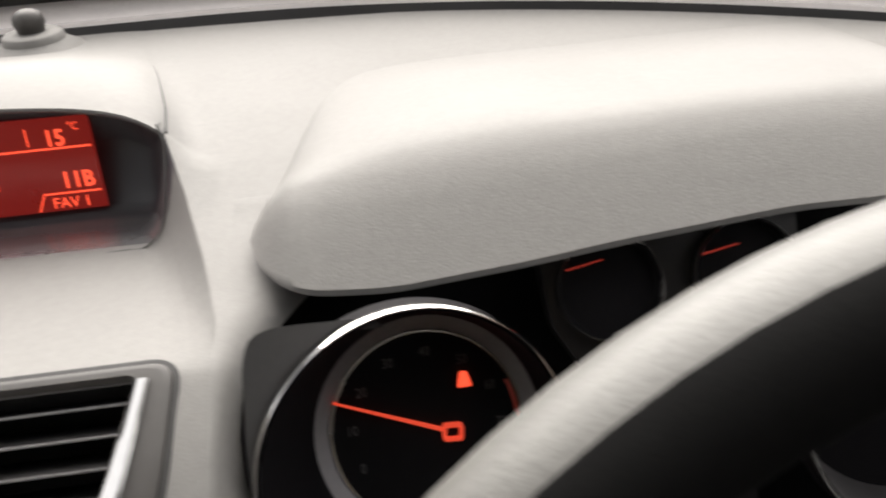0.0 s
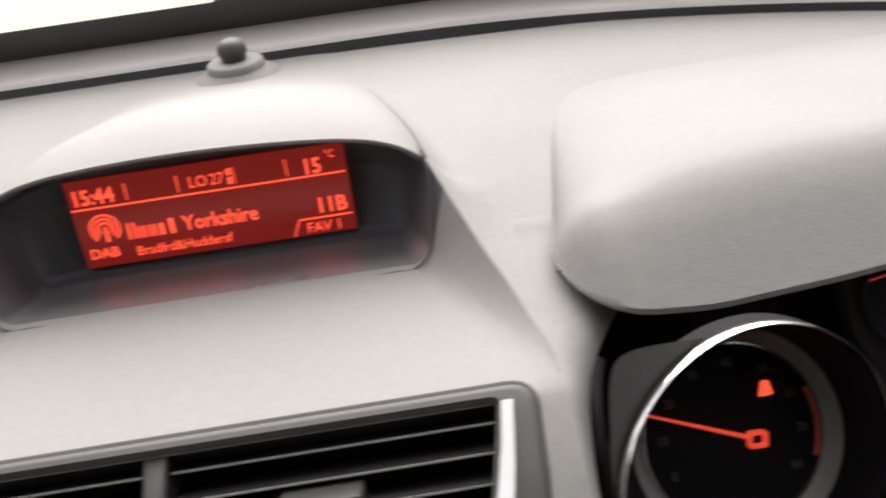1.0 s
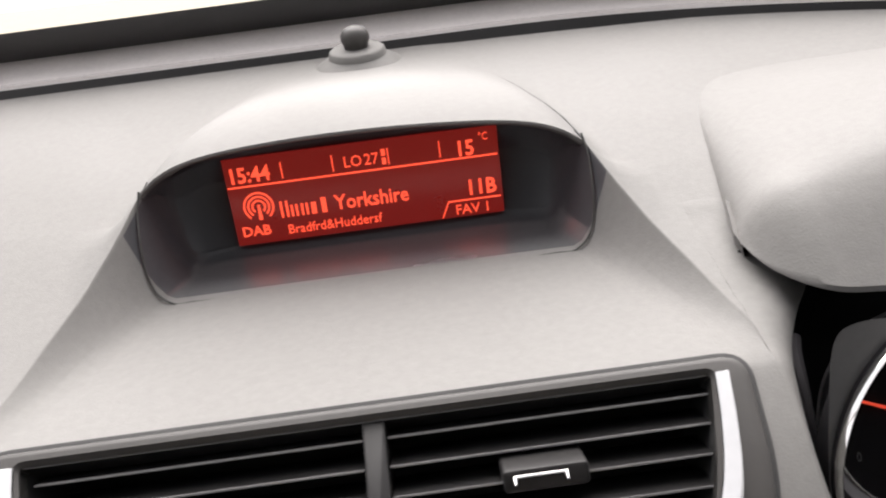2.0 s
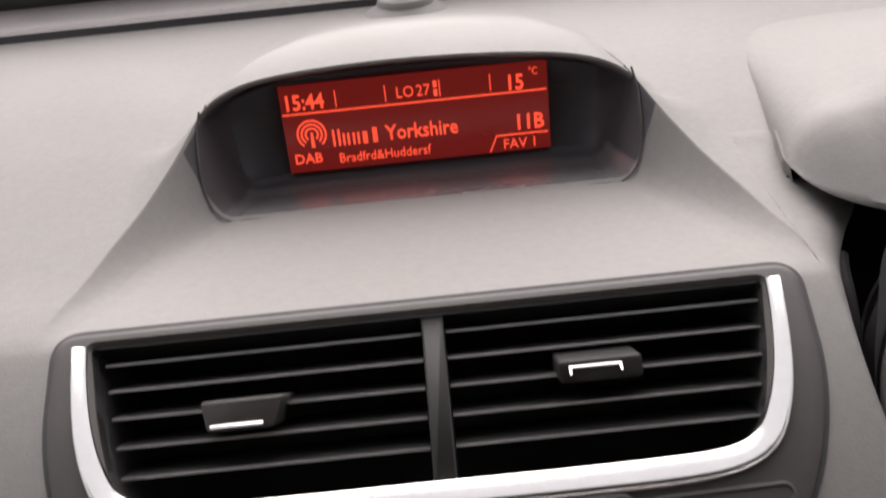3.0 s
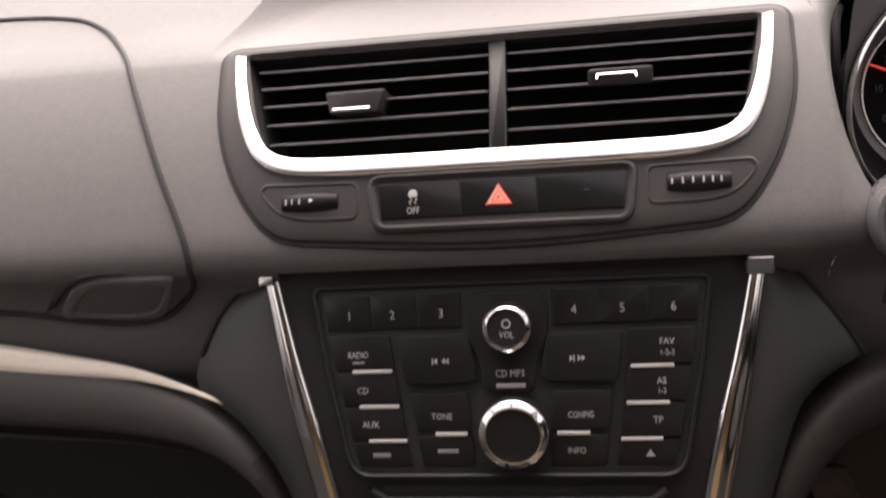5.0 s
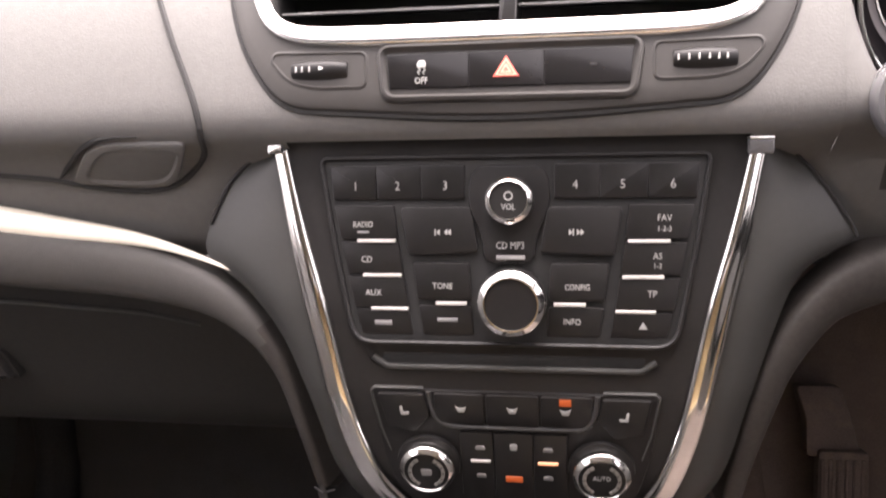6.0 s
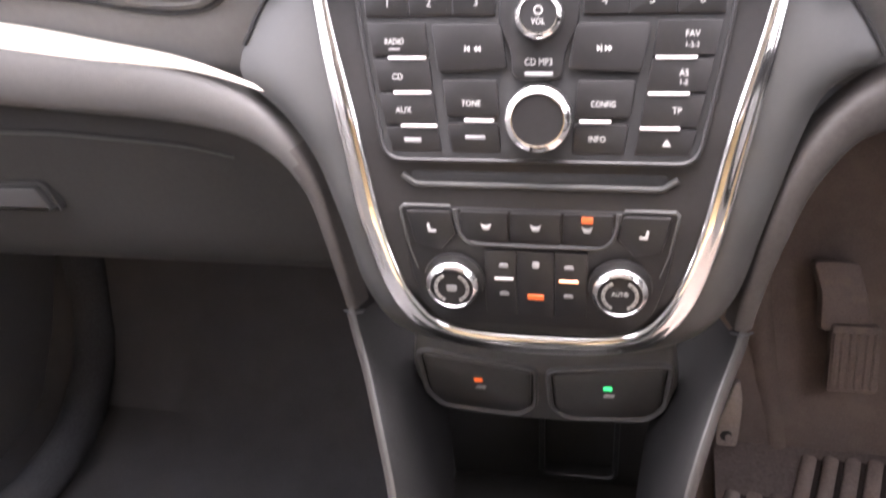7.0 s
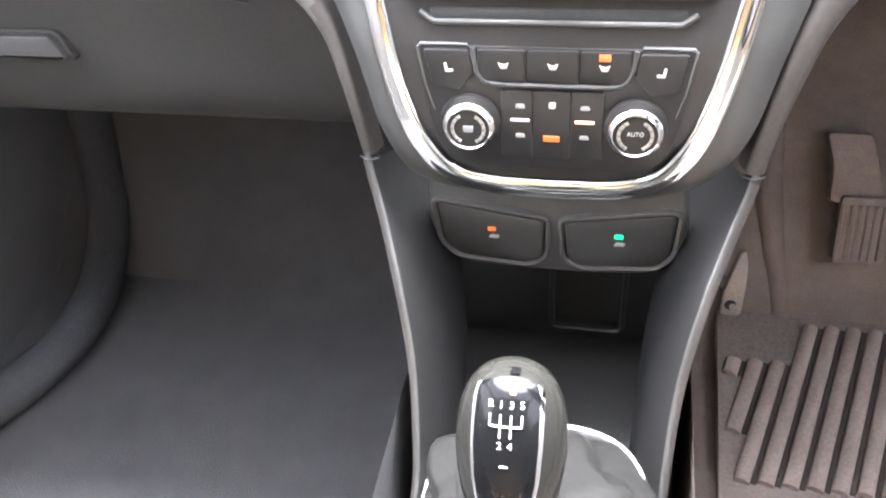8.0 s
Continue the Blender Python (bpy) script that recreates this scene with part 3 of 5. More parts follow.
part("sunk_face", disc_ring(face_t, [(.0386, .0001), (.010, .0001)], seg=48), DIALM, cluster, "matt black dial face")
for k in range(9):
    a = radians(204 - 29.8 * k)
    writing("dial_number", str(k * 10 if k else 0), face_t @ pose(.0305 * math.cos(a), .0305 * math.sin(a), .0004), .0058, UNLIT, cluster, wide=.8)
arc = [radians(22 - 46 * i / 12) for i in range(13)]
part("red_zone", slab([(.0378 * math.cos(a), .0378 * math.sin(a)) for a in arc[::-1]] + [(.0364 * math.cos(a), .0364 * math.sin(a)) for a in arc], face_t, .0003, .0006, .0001), HAZRED, cluster, "red arc at the end of the scale")
needle_m = TACHP @ pose(0, 0, .0006)
part("needle", slab([(.0034, -.0009), (.0500, -.0004), (.0500, .0004), (.0034, .0009)], needle_m @ pose(0, 0, 0, 0, 0, 157), .004, .0052, .0003), REDNEEDLE, cluster, "lit red pointer")
part("needle_hub", slab(rounded([(-.0042, -.0036), (.0042, -.0036), (.0042, .0036), (-.0042, .0036)], .0016, 3), needle_m @ pose(0, 0, 0, 0, 0, -5), .003, .0062, .0004, hole=rounded([(-.0027, -.0021), (.0027, -.0021), (.0027, .0021), (-.0027, .0021)], .001, 3)), REDNEEDLE, cluster, "lit red needle hub")


def bell(m, s):
    """A small warning lamp, wide at its foot."""
    return slab(rounded([(-s, -s), (s, -s), (s * .75, 0), (s * .45, s * 1.1), (-s * .45, s * 1.1), (-s * .75, 0)], s * .3, 3), m, .0003, .001, .0001)


part("warning_lamp", bell(needle_m @ pose(.0074, .0200, .001), .0031), REDGLOW, cluster, "lit red warning symbol")
part("fuel_mark", slab([(-.003, -.002), (.002, -.002), (.003, .002), (-.003, .002)], needle_m @ pose(-.0300, -.0020, 0), .0004, .0008, .0001, hole=[(-.0017, -.0011), (.001, -.0011), (.0016, .0011), (-.0017, .0011)]), DIMMARK, cluster)
part("middle_panel", slab(rounded([(.064, -.075), (.128, -.075), (.132, .02), (.155, .035), (.155, .088), (.045, .088), (.050, .04), (.062, .02)], .006), FACEP, -.004, .0040, .001), FASCIA, cluster, "dull black panel between the dials")
for gx in (.0742, .1300):
    g = FACEP @ pose(gx, .0545, .0085)
    dial("small_gauge", g, .0212, g @ pose(0, 0, -.0035), .0190, "thin chrome gauge ring", DIALM, SATCHROME)
    part("small_needle", slab([(-.0015, -.0003), (.014, -.0002), (.014, .0002), (-.0015, .0003)], g @ pose(-.015, .0085, -.0025, 0, 0, 10), 0, .0006, .0001), REDDIM, cluster, "lit red pointer")
dial("speedometer", pose(.4180, .3480, 1.0130, 90 - 8, 0, 0), .0575, pose(.4270, .3915, 1.0012, 90 - 12, 0, 0), .0520, "bright chrome speedometer ring")
mid = FACEP @ pose(.088, -.0109, .0040)
part("message_screen", slab(rounded([(-.022, -.05), (.030, -.05), (.030, .024), (-.022, .024)], .004), mid, 0, .001, .0003), KEYM, cluster, "dark message screen")
writing("message", "FILL", mid @ pose(0, 0, .0014), .0090, REDGLOW, cluster, wide=.92)
writing("message", "FUEL", mid @ pose(-.0015, -.0068, .0014), .0090, REDGLOW, cluster, wide=.92)
for k in range(6):
    part("unread_line", box2(mid, -.0186 + .0047 * k, -.0152 + .0047 * k, -.0160, -.0106, .001, .0016, .0001), REDGLOW, cluster)
part("warning_lamp", bell(FACEP @ pose(.0837, .0261, .0050), .0030), REDGLOW, cluster, "lit red warning symbol")

# ---- foot of the windscreen ----
def along(y_off, z_off, count=70, x0=-.76, x1=.76):
    return [(x0 + (x1 - x0) * i / (count - 1), shield_y(x0 + (x1 - x0) * i / (count - 1)) + y_off, shield_z(x0 + (x1 - x0) * i / (count - 1)) + z_off) for i in range(count)]


slot = thing("defroster_slot", "dark slot between dashboard and windscreen", "air slot", kind="structure")
TRIMG = material("pale_grey_trim_plastic", (0.62, 0.59, 0.58), 0.6, vary=0.06, bump=0.2, bscale=700)
part("slot_lining", sheet([along(.000, -.010), along(.010, -.008), along(.012, .002), along(.013, .0090)]), BLACK, slot)
cowl = thing("windscreen_trim", "pale grey trim strip at the foot of the windscreen", "trim", kind="structure")
part("trim_strip", sheet([along(.0125, .004), along(.0125, .0085), along(.015, .0105), along(.024, .0140), along(.040, .0205), along(.050, .0245), along(.056, .0250)]), TRIMG, cowl)
shield = thing("windscreen", "clear sloping windscreen with a black edge band", "windscreen", kind="structure")


def glass_row(s, lift=0.0, n=50):
    out = []
    for i in range(n):
        x = -.74 + 1.48 * i / (n - 1)
        k = 1 - .16 * s
        y0, z0 = shield_y(x) + .052, shield_z(x) + .0245
        top_y, top_z = -.15 - .10 * x * x, 1.592 - .06 * x * x
        out.append((x * k, lerp(y0, top_y, s) + lift * .5, lerp(z0, top_z, s) + .03 * math.sin(math.pi * s) + lift))
    return out


part("edge_band", sheet([glass_row(0, -.0015), glass_row(.022, -.0015), glass_row(.046, -.0015)]), GLOSS, shield, "black ceramic edge band")
pane = part("pane", sheet([glass_row(s / 12) for s in range(13)]), GLASS, shield)
pane.visible_shadow = False
wiper = thing("wiper", "grey wiper arm resting at the foot of the windscreen", "wiper")
part("arm", tube([(-.02, .752, 1.2035), (.03, .748, 1.2055), (.10, .742, 1.2040)], [.003, .004, .002], seg=8), WINGM, wiper)
sensor = thing("light_sensor", "small domed grey sun sensor on a flared collar", "sensor")
sm_ = pose(-.004, .697, 1.1515, 12, 0, 0)
part("collar", disc_ring(sm_, [(.036, -.004), (.031, .0015), (.0245, .0052), (.0208, .0075), (.0198, .0115), (.0180, .0130), (.007, .0135)], seg=40), DASH, sensor)
part("dome", disc_ring(sm_, [(.0085, .013), (.0092, .0165), (.0103, .0188), (.0100, .0228), (.0078, .0262), (.0040, .0280), (.001, .0283)], seg=28), SATIN, sensor, "small dark domed cap")

# ---- information display ----
screen = thing("information_display", "red dot matrix display showing time and radio station", "display")
lens_rows = []
for i in range(49):
    x = -.113 + .226 * i / 48
    d = .036 * math.sqrt(max(0.0, 1 - (abs(x) / CORNER) ** 5)) - .004
    zb, zt = scoop(x, RIM_Y) + .0015, dash_z(RIM_Y) + hump(x, RIM_Y) - .0052
    lens_rows.append([(x, RIM_Y + (d + .004) * f - .0006, lerp(zb - .0015, zt, h)) for f, h in ((.90, .15), (.95, .25), (.98, .40), (1, .62), (1, .82), (.88, .93), (.6, 1))])
part("lens", sheet(lens_rows), LENS, screen, "dark tinted cover round the screen")
seam_r = [(.1126, .5015, 1.1215), (.1148, .4990, 1.1115), (.1146, .4930, 1.1000), (.1136, .4872, 1.0880), (.1122, .4845, 1.0805), (.1085, .4815, 1.0725)]
seam_f = [(x, .4805, scoop(x, .4785) + .0004 - max(0, .088 - x) * .04) for x in (.101, .092, .082, .070)]
for sg in (-1, 1):
    part("housing_seam", tube([(sg * p.x, p.y, p.z) for p in curve_through(seam_r + seam_f, 50)], [.0006 - .0005 * smooth01((i - 30) / 19) for i in range(50)], seg=6), WINGM, dashboard, "fine seam round the display housing")
SCR = pose(-.0008, .5295, 1.1045, 90 + 3, 0, 0)
part("panel", box2(SCR, -.0745, .0735, -.0268, .0222, -.002, .0005, .0003), REDBACK, screen, "dim red backlit panel")
LH = .0011


def lcd(x0, x1, y0, y1):
    part("segment", box2(SCR, x0, x1, y0, y1, .0005, LH, .00008), REDGLOW, screen)


def lcd_text(t, x, y, s, wide=1.0, align="LEFT", bold=0.012):
    writing("readout", t, SCR @ pose(x, y, .0008), s, REDGLOW, screen, align, .0002, wide, bold)


lcd(-.0740, .0725, .0060, .0069)
for tx in (-.0440, -.0165, .0136, .0415):
    lcd(tx, tx + .0006, .0085, .0175)
lcd_text("15:44", -.0730, .0128, .0118, 0.88, bold=.02)
lcd_text("LO", -.0105, .0128, .0088, 0.9, bold=0)
lcd_text("27", .0008, .0128, .0088, 0.9, bold=0)
lcd(.0104, .0126, .0088, .0124)
lcd(.0104, .0126, .0136, .0172)
lcd_text("15", .0500, .0118, .0118, 0.9, bold=.02)
lcd_text("°C", .0630, .0172, .0060, 0.8, bold=0)
lcd_text("11B", .0535, -.0105, .0120, 0.9, bold=.02)
lcd(.0431, .0722, -.0177, -.0169)
part("segment", slab([(.0388, -.0262), (.0395, -.0262), (.0438, -.0169), (.0431, -.0169)], SCR, .0005, LH, .00008), REDGLOW, screen)
lcd_text("FAV 1", .0465, -.0224, .0080, 0.98, bold=0)
lcd_text("DAB", -.0712, -.0190, .0080, 1.0, bold=.012)
# station name: its first word as plain upright marks, the county lettered
for k, (w, h) in enumerate(((.0042, .0092), (.0038, .0066), (.0038, .0066), (.0026, .0066), (.0026, .0085))):
    x0 = -.0482 + .0056 * k
    for x in (x0, x0 + w - .0012):
        lcd(x, x + .0012, -.0135, -.0135 + h)
lcd_text("Yorkshire", -.0185, -.0090, .0118, 0.86, bold=.012)
lcd_text("Bradfrd&Huddersf", -.0463, -.0206, .0076, 0.92, bold=0)
ic = SCR @ pose(-.0595, -.0055, 0)
for r in (.0084, .0062, .0040):
    bm = bmesh.new()
    arc = [radians(-50 + 280 * i / 20) for i in range(21)]
    for a, b in zip(arc, arc[1:]):
        q = [(r * math.cos(a), r * math.sin(a)), (r * math.cos(b), r * math.sin(b)), ((r - .0011) * math.cos(b), (r - .0011) * math.sin(b)), ((r - .0011) * math.cos(a), (r - .0011) * math.sin(a))]
        bm.faces.new([bm.verts.new(ic @ Vector((u, v, LH))) for u, v in q])
    part("segment", bm, REDGLOW, screen)
part("segment", slab([(-.0010, -.0075), (.0010, -.0075), (.0006, .001), (-.0006, .001)], ic, .0005, LH, .00008), REDGLOW, screen)

# ---- centre air vents with the button row ----
vents = thing("centre_air_vent", "double centre air vent framed by a bright chrome trim", "air vent")
pan = rounded([(x - .0022, y) for x, y in [(-.1085, -.0215), (0, -.0285), (.1085, -.0215), (.127, .004), (.1375, .036), (.1412, .0852), (-.1412, .0852), (-.1375, .036), (-.127, .004)]],
              [.014, .05, .014, .02, .03, .010, .010, .03, .02], 6)
# the opening: the same count of points as the panel's edge
opn = rounded([(x - .0022, y) for x, y in [(-.098, .0150), (0, .0140), (.098, .0150), (.1130, .0240), (.1195, .045), (.1270, .0790), (-.1270, .0790), (-.1195, .045), (-.1130, .0240)]],
              [.010, .05, .010, .012, .03, .003, .003, .03, .012], 6)
part("vent_frame", slab(pan, VENT, -.006, .0026, .0020, hole=opn, steps=5), SATIN, vents, "satin dark grey surround panel")
part("panel_gap", slab(shrink(pan, -.0018), VENT, -.006, .0007, .0004, hole=shrink(pan, .0012)), SEAM, vents)
cav = bmesh.new()
slab(shrink(opn, -.001), VENT, -.052, -.050, .0004, cav)
sheet([[VENT @ Vector((x, y, h)) for x, y in opn] for h in (-.0005, -.051)], cav, close=True)
part("duct", cav, DEEP, vents, "black air duct")
u_pts = [(-.1305, .0785), (-.1275, .060), (-.1235, .042), (-.1185, .0285), (-.1125, .0195), (-.102, .0140), (-.085, .0118), (-.05, .0112), (0, .0112), (.05, .0112), (.085, .0118), (.102, .0140),
         (.1125, .0195), (.1185, .0285), (.1235, .042), (.1275, .060), (.1305, .0785)]
u_path = [VENT @ Vector((p.x - .0022, p.y, .0020)) for p in curve_through([(x, y, 0) for x, y in u_pts], 90)]
u_n = [VENT.to_3x3() @ Vector((0, 0, 1))] * 90
u_w = [.0054 + .0050 * smooth01(min(i, 89 - i) / 26) for i in range(90)]
part("chrome_trim", sweep(u_path, u_n, u_w, [.0030 + .0008 * smooth01(min(i, 89 - i) / 26) for i in range(90)], shape=[(-1, -.1), (-.98, .20), (-.93, .32), (-.5, .56), (0, .80), (.42, .98), (.52, 1.0), (.60, .98), (.66, .80), (.71, .72), (.78, .76), (.88, .66), (.96, .4), (1, 0)]), TRIMC, vents, "bright chrome U-shaped trim")
part("divider", slab(rounded([(-.0042, .014), (.0042, .014), (.0042, .079), (-.0042, .079)], .001, 3), VENT, -.03, -.0005, .0008), KEYM, vents, "dark upright divider bar")
# the slats' front edges are paler: their highlight is put into the colour
EDGEM = material("slat_edge_highlight", (0.17, 0.167, 0.168), 0.3, vary=0.08)
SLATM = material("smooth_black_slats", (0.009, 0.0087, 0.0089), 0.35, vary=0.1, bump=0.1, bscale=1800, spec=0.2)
for k, v in enumerate((.0735, .0625, .0515, .0405, .0295)):
    wl_ = .1265 - (.079 - v) * .24
    for side in (-1, 1):
        x0, x1 = (.0045, wl_) if side > 0 else (-wl_, -.0045)
        m = VENT @ pose(0, v, -.006, 28, 0, 0)
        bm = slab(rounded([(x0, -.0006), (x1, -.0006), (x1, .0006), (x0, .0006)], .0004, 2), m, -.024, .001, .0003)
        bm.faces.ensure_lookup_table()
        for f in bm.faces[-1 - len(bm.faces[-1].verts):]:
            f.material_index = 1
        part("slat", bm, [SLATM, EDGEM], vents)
for side, x0, x1, v, tw in ((-1, -.0845, -.0545, .047, 1), (1, .0435, .0735, .0515, 0)):
    m = VENT @ pose((x0 + x1) / 2, v, -.001, 20 if tw else 32, 0, 0)
    h = (x1 - x0) / 2
    o = rounded([(-h * .86, -.0052), (h * .72, -.0052), (h * 1.02, .0058), (-h, .0058)], .0016, 3) if tw else rounded([(-h, -.0042), (h, -.0042), (h, .0042), (-h, .0042)], .0018, 3)
    # the left tab's lighter plastic stands in for sky reflected on its top
    tab = part("direction_tab", slab(o, m, -.014, .0045, .0012), SATIN if tw else FASCIA, vents, "dark sliding vent tab")
    sl = m @ (pose(-.002, -.0034, .0050, -30, 0, 0) if tw else pose(-.002, .0006, .0052, -45, 0, 0))
    strip_o = rounded([(-.0095, -.0007), (.0095, -.0007), (.0095, .0007), (-.0095, .0007)], .0004, 2) if tw else [(-.0095, -.0018), (-.0086, -.0018), (-.0083, .0008), (.0083, .0008), (.0086, -.0018), (.0095, -.0018), (.0093, .0020), (-.0093, .0020)]
    part("tab_strip", slab(strip_o, sl, -.001, .0006, .0002), TRIMC, tab, "narrow chrome strip")
# button row
row_o = rounded([(-.0558, -.0172), (.0566, -.0176), (.0596, .0028), (-.0586, .0026)], .0030, 4)
part("button_bezel", slab(shrink(row_o, -.0042), VENT, 0, .0050, .0024, hole=row_o), SATIN, vents, "soft raised edge round the buttons")
part("button_well", slab(row_o, VENT, 0, .0012, .0003), DEEP, vents)
for x0, x1, a, b in ((-.0572, -.0178, .0016, 0), (-.0175, .0175, 0, 0), (.0178, .0584, 0, .0018)):
    part("button", slab(rounded([(x0 + a, -.0146), (x1 - b, -.0146), (x1, .0016), (x0, .0016)], .0006, 3), VENT, .001, .0034, .0002), BUTTONM, vents, "flat black push button")
part("blank_mark", slab(rounded([(-.0016, -.0006), (.0016, -.0006), (.0016, .0006), (-.0016, .0006)], .0005, 2), VENT @ pose(.0400, -.0062, .0034), 0, .0002, .00005), FASCIA, vents)
hz = VENT @ pose(0, -.0064, .0034)
tri_o = [(-.0062, -.0042), (.0062, -.0042), (0, .0056)]
part("hazard_triangle", slab(tri_o, hz, 0, .0003, .0001), HAZRED, vents, "red hazard warning triangle")
HAZLINE = material("pale_orange_print", (0.8, 0.42, 0.3), 0.45, vary=0.08)
for k_a, k_b in ((.80, .66), (.42, .26)):
    part("hazard_line", slab([(x * k_a, (y + .0010) * k_a - .0010) for x, y in tri_o], hz, .0002, .00055, .00005, hole=[(x * k_b, (y + .0010) * k_b - .0010) for x, y in tri_o]), HAZLINE, vents)
off = VENT @ pose(-.0402, -.0062, .0034)
writing("button_print", "OFF", off @ pose(0, -.0050, .0001), .0043, MARK, vents, wide=.85)
car_o = rounded([(-.0020, .0), (.0020, .0), (.0023, .0016), (.0013, .0034), (-.0013, .0034), (-.0023, .0016)], .0006, 2)
part("button_print", slab(car_o, off @ pose(0, .0010, 0), .0001, .0003, .00005), MARK, vents)
for sx in (-.0012, .0012):
    part("button_print", tube([off @ Vector((sx, .0008, .0002)), off @ Vector((sx + .0008, -.0003, .0002)), off @ Vector((sx - .0006, -.0012, .0002)), off @ Vector((sx + .0004, -.0022, .0002))], .00035, seg=5), MARK, vents)
for s in (-1, 1):
    rec = [(.0692, -.0116), (.0930, -.0114), (.1050, -.0086), (.1135, .0010), (.1125, .0028), (.0690, .0018)]
    rec = rounded([(x * s, y) for x, y in rec][::s], [.002, .008, .006, .002, .002, .002][::s], 4)
    part("wheel_recess", slab(shrink(rec, -.0030), VENT, 0, .0033, .0016, hole=rec), SATIN, vents, "moulded recess round a thumbwheel")
    part("recess_floor", slab(rec, VENT, 0, .0010, .0003), FASCIA, vents)
    m = VENT @ pose(-.0906 if s < 0 else .0897, -.0044, 0)
    wheel = part("thumbwheel", disc_ring(m @ pose(0, 0, .0002, 0, 90, 0), [(.0040, -.0140), (.0046, -.0132), (.0052, -.007), (.0054, 0), (.0052, .007), (.0046, .0132), (.0040, .0140), (.001, .0140)], seg=40), KEYM, vents, "black vent thumbwheel with white marks")
    for k, x in enumerate((-.0112, -.0081, -.0044, .0015) if s < 0 else (-.0119, -.0073, -.0029, .0016, .0056, .0093)):
        part("rib_mark", box2(m, x - .0004, x + .0004, -.0018, .0008, .0046, .0058 - abs(x) * .05, .0001) if s > 0 or k < 3 else slab([(x - .0012, -.0014), (x + .0014, -.0005), (x - .0012, .0005)], m, .0046, .0057, .0001), MARK, wheel)

# the whole vent unit swells with the dash's face
back_v = VENT.inverted()
for ob in vents.children_recursive:
    for v in ob.data.vertices:
        q = back_v @ v.co
        q.z += vent_bulge(q.y)
        v.co = VENT @ q

# ---- centre stack: fascia, wings, chrome U ----
centre = thing("centre_stack", "dark centre stack with grey wings and a chrome U-shaped frame", "centre stack")
U_PTS = [(.1165, .957), (.1085, .920), (.0990, .880), (.0900, .830), (.0835, .803), (.0735, .777), (.0590, .7585), (.0350, .7500), (0, .7480)]
uu = curve_through([(x, z, 0) for x, z in U_PTS], 60)
u_z = [p.y for p in uu][::-1]
u_x = [p.x for p in uu][::-1]


def half_u(z):
    """Half width of the chrome frame at height z."""
    return float(np.interp(z, u_z, u_x))


def face_point(x, z, out=0.0):
    m = stack(x, z)
    return m @ Vector((0, 0, out))


rows_f = []
for i in range(46):
    z = .7485 + (.962 - .7485) * i / 45
    w = half_u(z) + .001
    rows_f.append([face_point(w * (-1 + j / 6), z) for j in range(13)])
part("fascia", sheet(rows_f), FASCIA, centre, "charcoal satin fascia panel")
OUT = [(.1210, .9560), (.1330, .9512), (.1420, .9458), (.1510, .9370), (.1590, .9243), (.1652, .9120), (.1660, .9020), (.1570, .8950), (.1440, .8860), (.1310, .8720), (.1210, .8550), (.1140, .8350), (.1085, .8130),
       (.1010, .7800), (.0880, .7480), (.0640, .7340), (.0330, .7290), (0, .7280)]
# the driver's side differs a little
OUT_R = [(.1210, .9555), (.1314, .9517), (.1392, .9452), (.1473, .9367), (.1542, .9281), (.1600, .9196), (.1645, .9110), (.1543, .9055), (.1425, .8985), (.1350, .8890), (.1290, .8730), (.1232, .8529), (.1180, .8330), (.1100, .7950),
         (.1000, .7690), (.0850, .7480), (.0620, .7345), (.0330, .7290), (0, .7280)]
for s in (-1, 1):
    rows_w = []
    oo = curve_through([(x, z, 0) for x, z in (OUT if s < 0 else OUT_R)], 60)
    for i in range(60):
        a, b = uu[i], oo[i]
        row = []
        for j in range(9):
            t = j / 8
            x, z = lerp(a.x, b.x, t), lerp(a.y, b.y, t)
            away = max(0.0, x - .10)
            p = face_point(x * s, z, -.0005)
            row.append((p.x, p.y + .008 * t ** 3 + away * .12, p.z))
        row.append((row[-1][0], row[-1][1] + .02, row[-1][2] - .004))
        rows_w.append(row)
    if s > 0:
        knee_roll = curve_through([(.235, .315, .888), (.200, .300, .889), (.172, .288, .8870), (.153, .2800, .8780), (.1405, .2730, .8640), (.1310, .2665, .8450), (.1245, .2620, .8220), (.1190, .2595, .7950), (.1160, .2595, .7720), (.1152, .2605, .7585)], 60)
        k_w = [float(np.interp(p.z, [.7585, .795, .845, .878, .889], [.011, .012, .015, .022, .030])) for p in knee_roll]
        part("side_roll", sweep(knee_roll, [(.25, -1, .12)] * 60, k_w, [w * .34 for w in k_w], seg=12, sink=.012), SIDEM, centre, "dark padded roll beside the wing")
    part("wing", sheet(rows_w), WINGM, centre, "metallic grey side wing")
    edge = [r[8] for r, o in zip(rows_w, oo) if o.y > (.9125 if s < 0 else .9085)]
    part("wing_seam", tube([(x, y - .0012, z) for x, y, z in edge], .0012 if s < 0 else .0009, seg=6), SEAM, centre)
full = [(-p.x, p.y) for p in uu] + [(p.x, p.y) for p in uu[::-1]][1:]
path_u = [face_point(x, z, .0003) for x, z in full]
norm_u = [stack(x, z).to_3x3() @ Vector((0, 0, 1)) for x, z in full]
n_u = len(full)
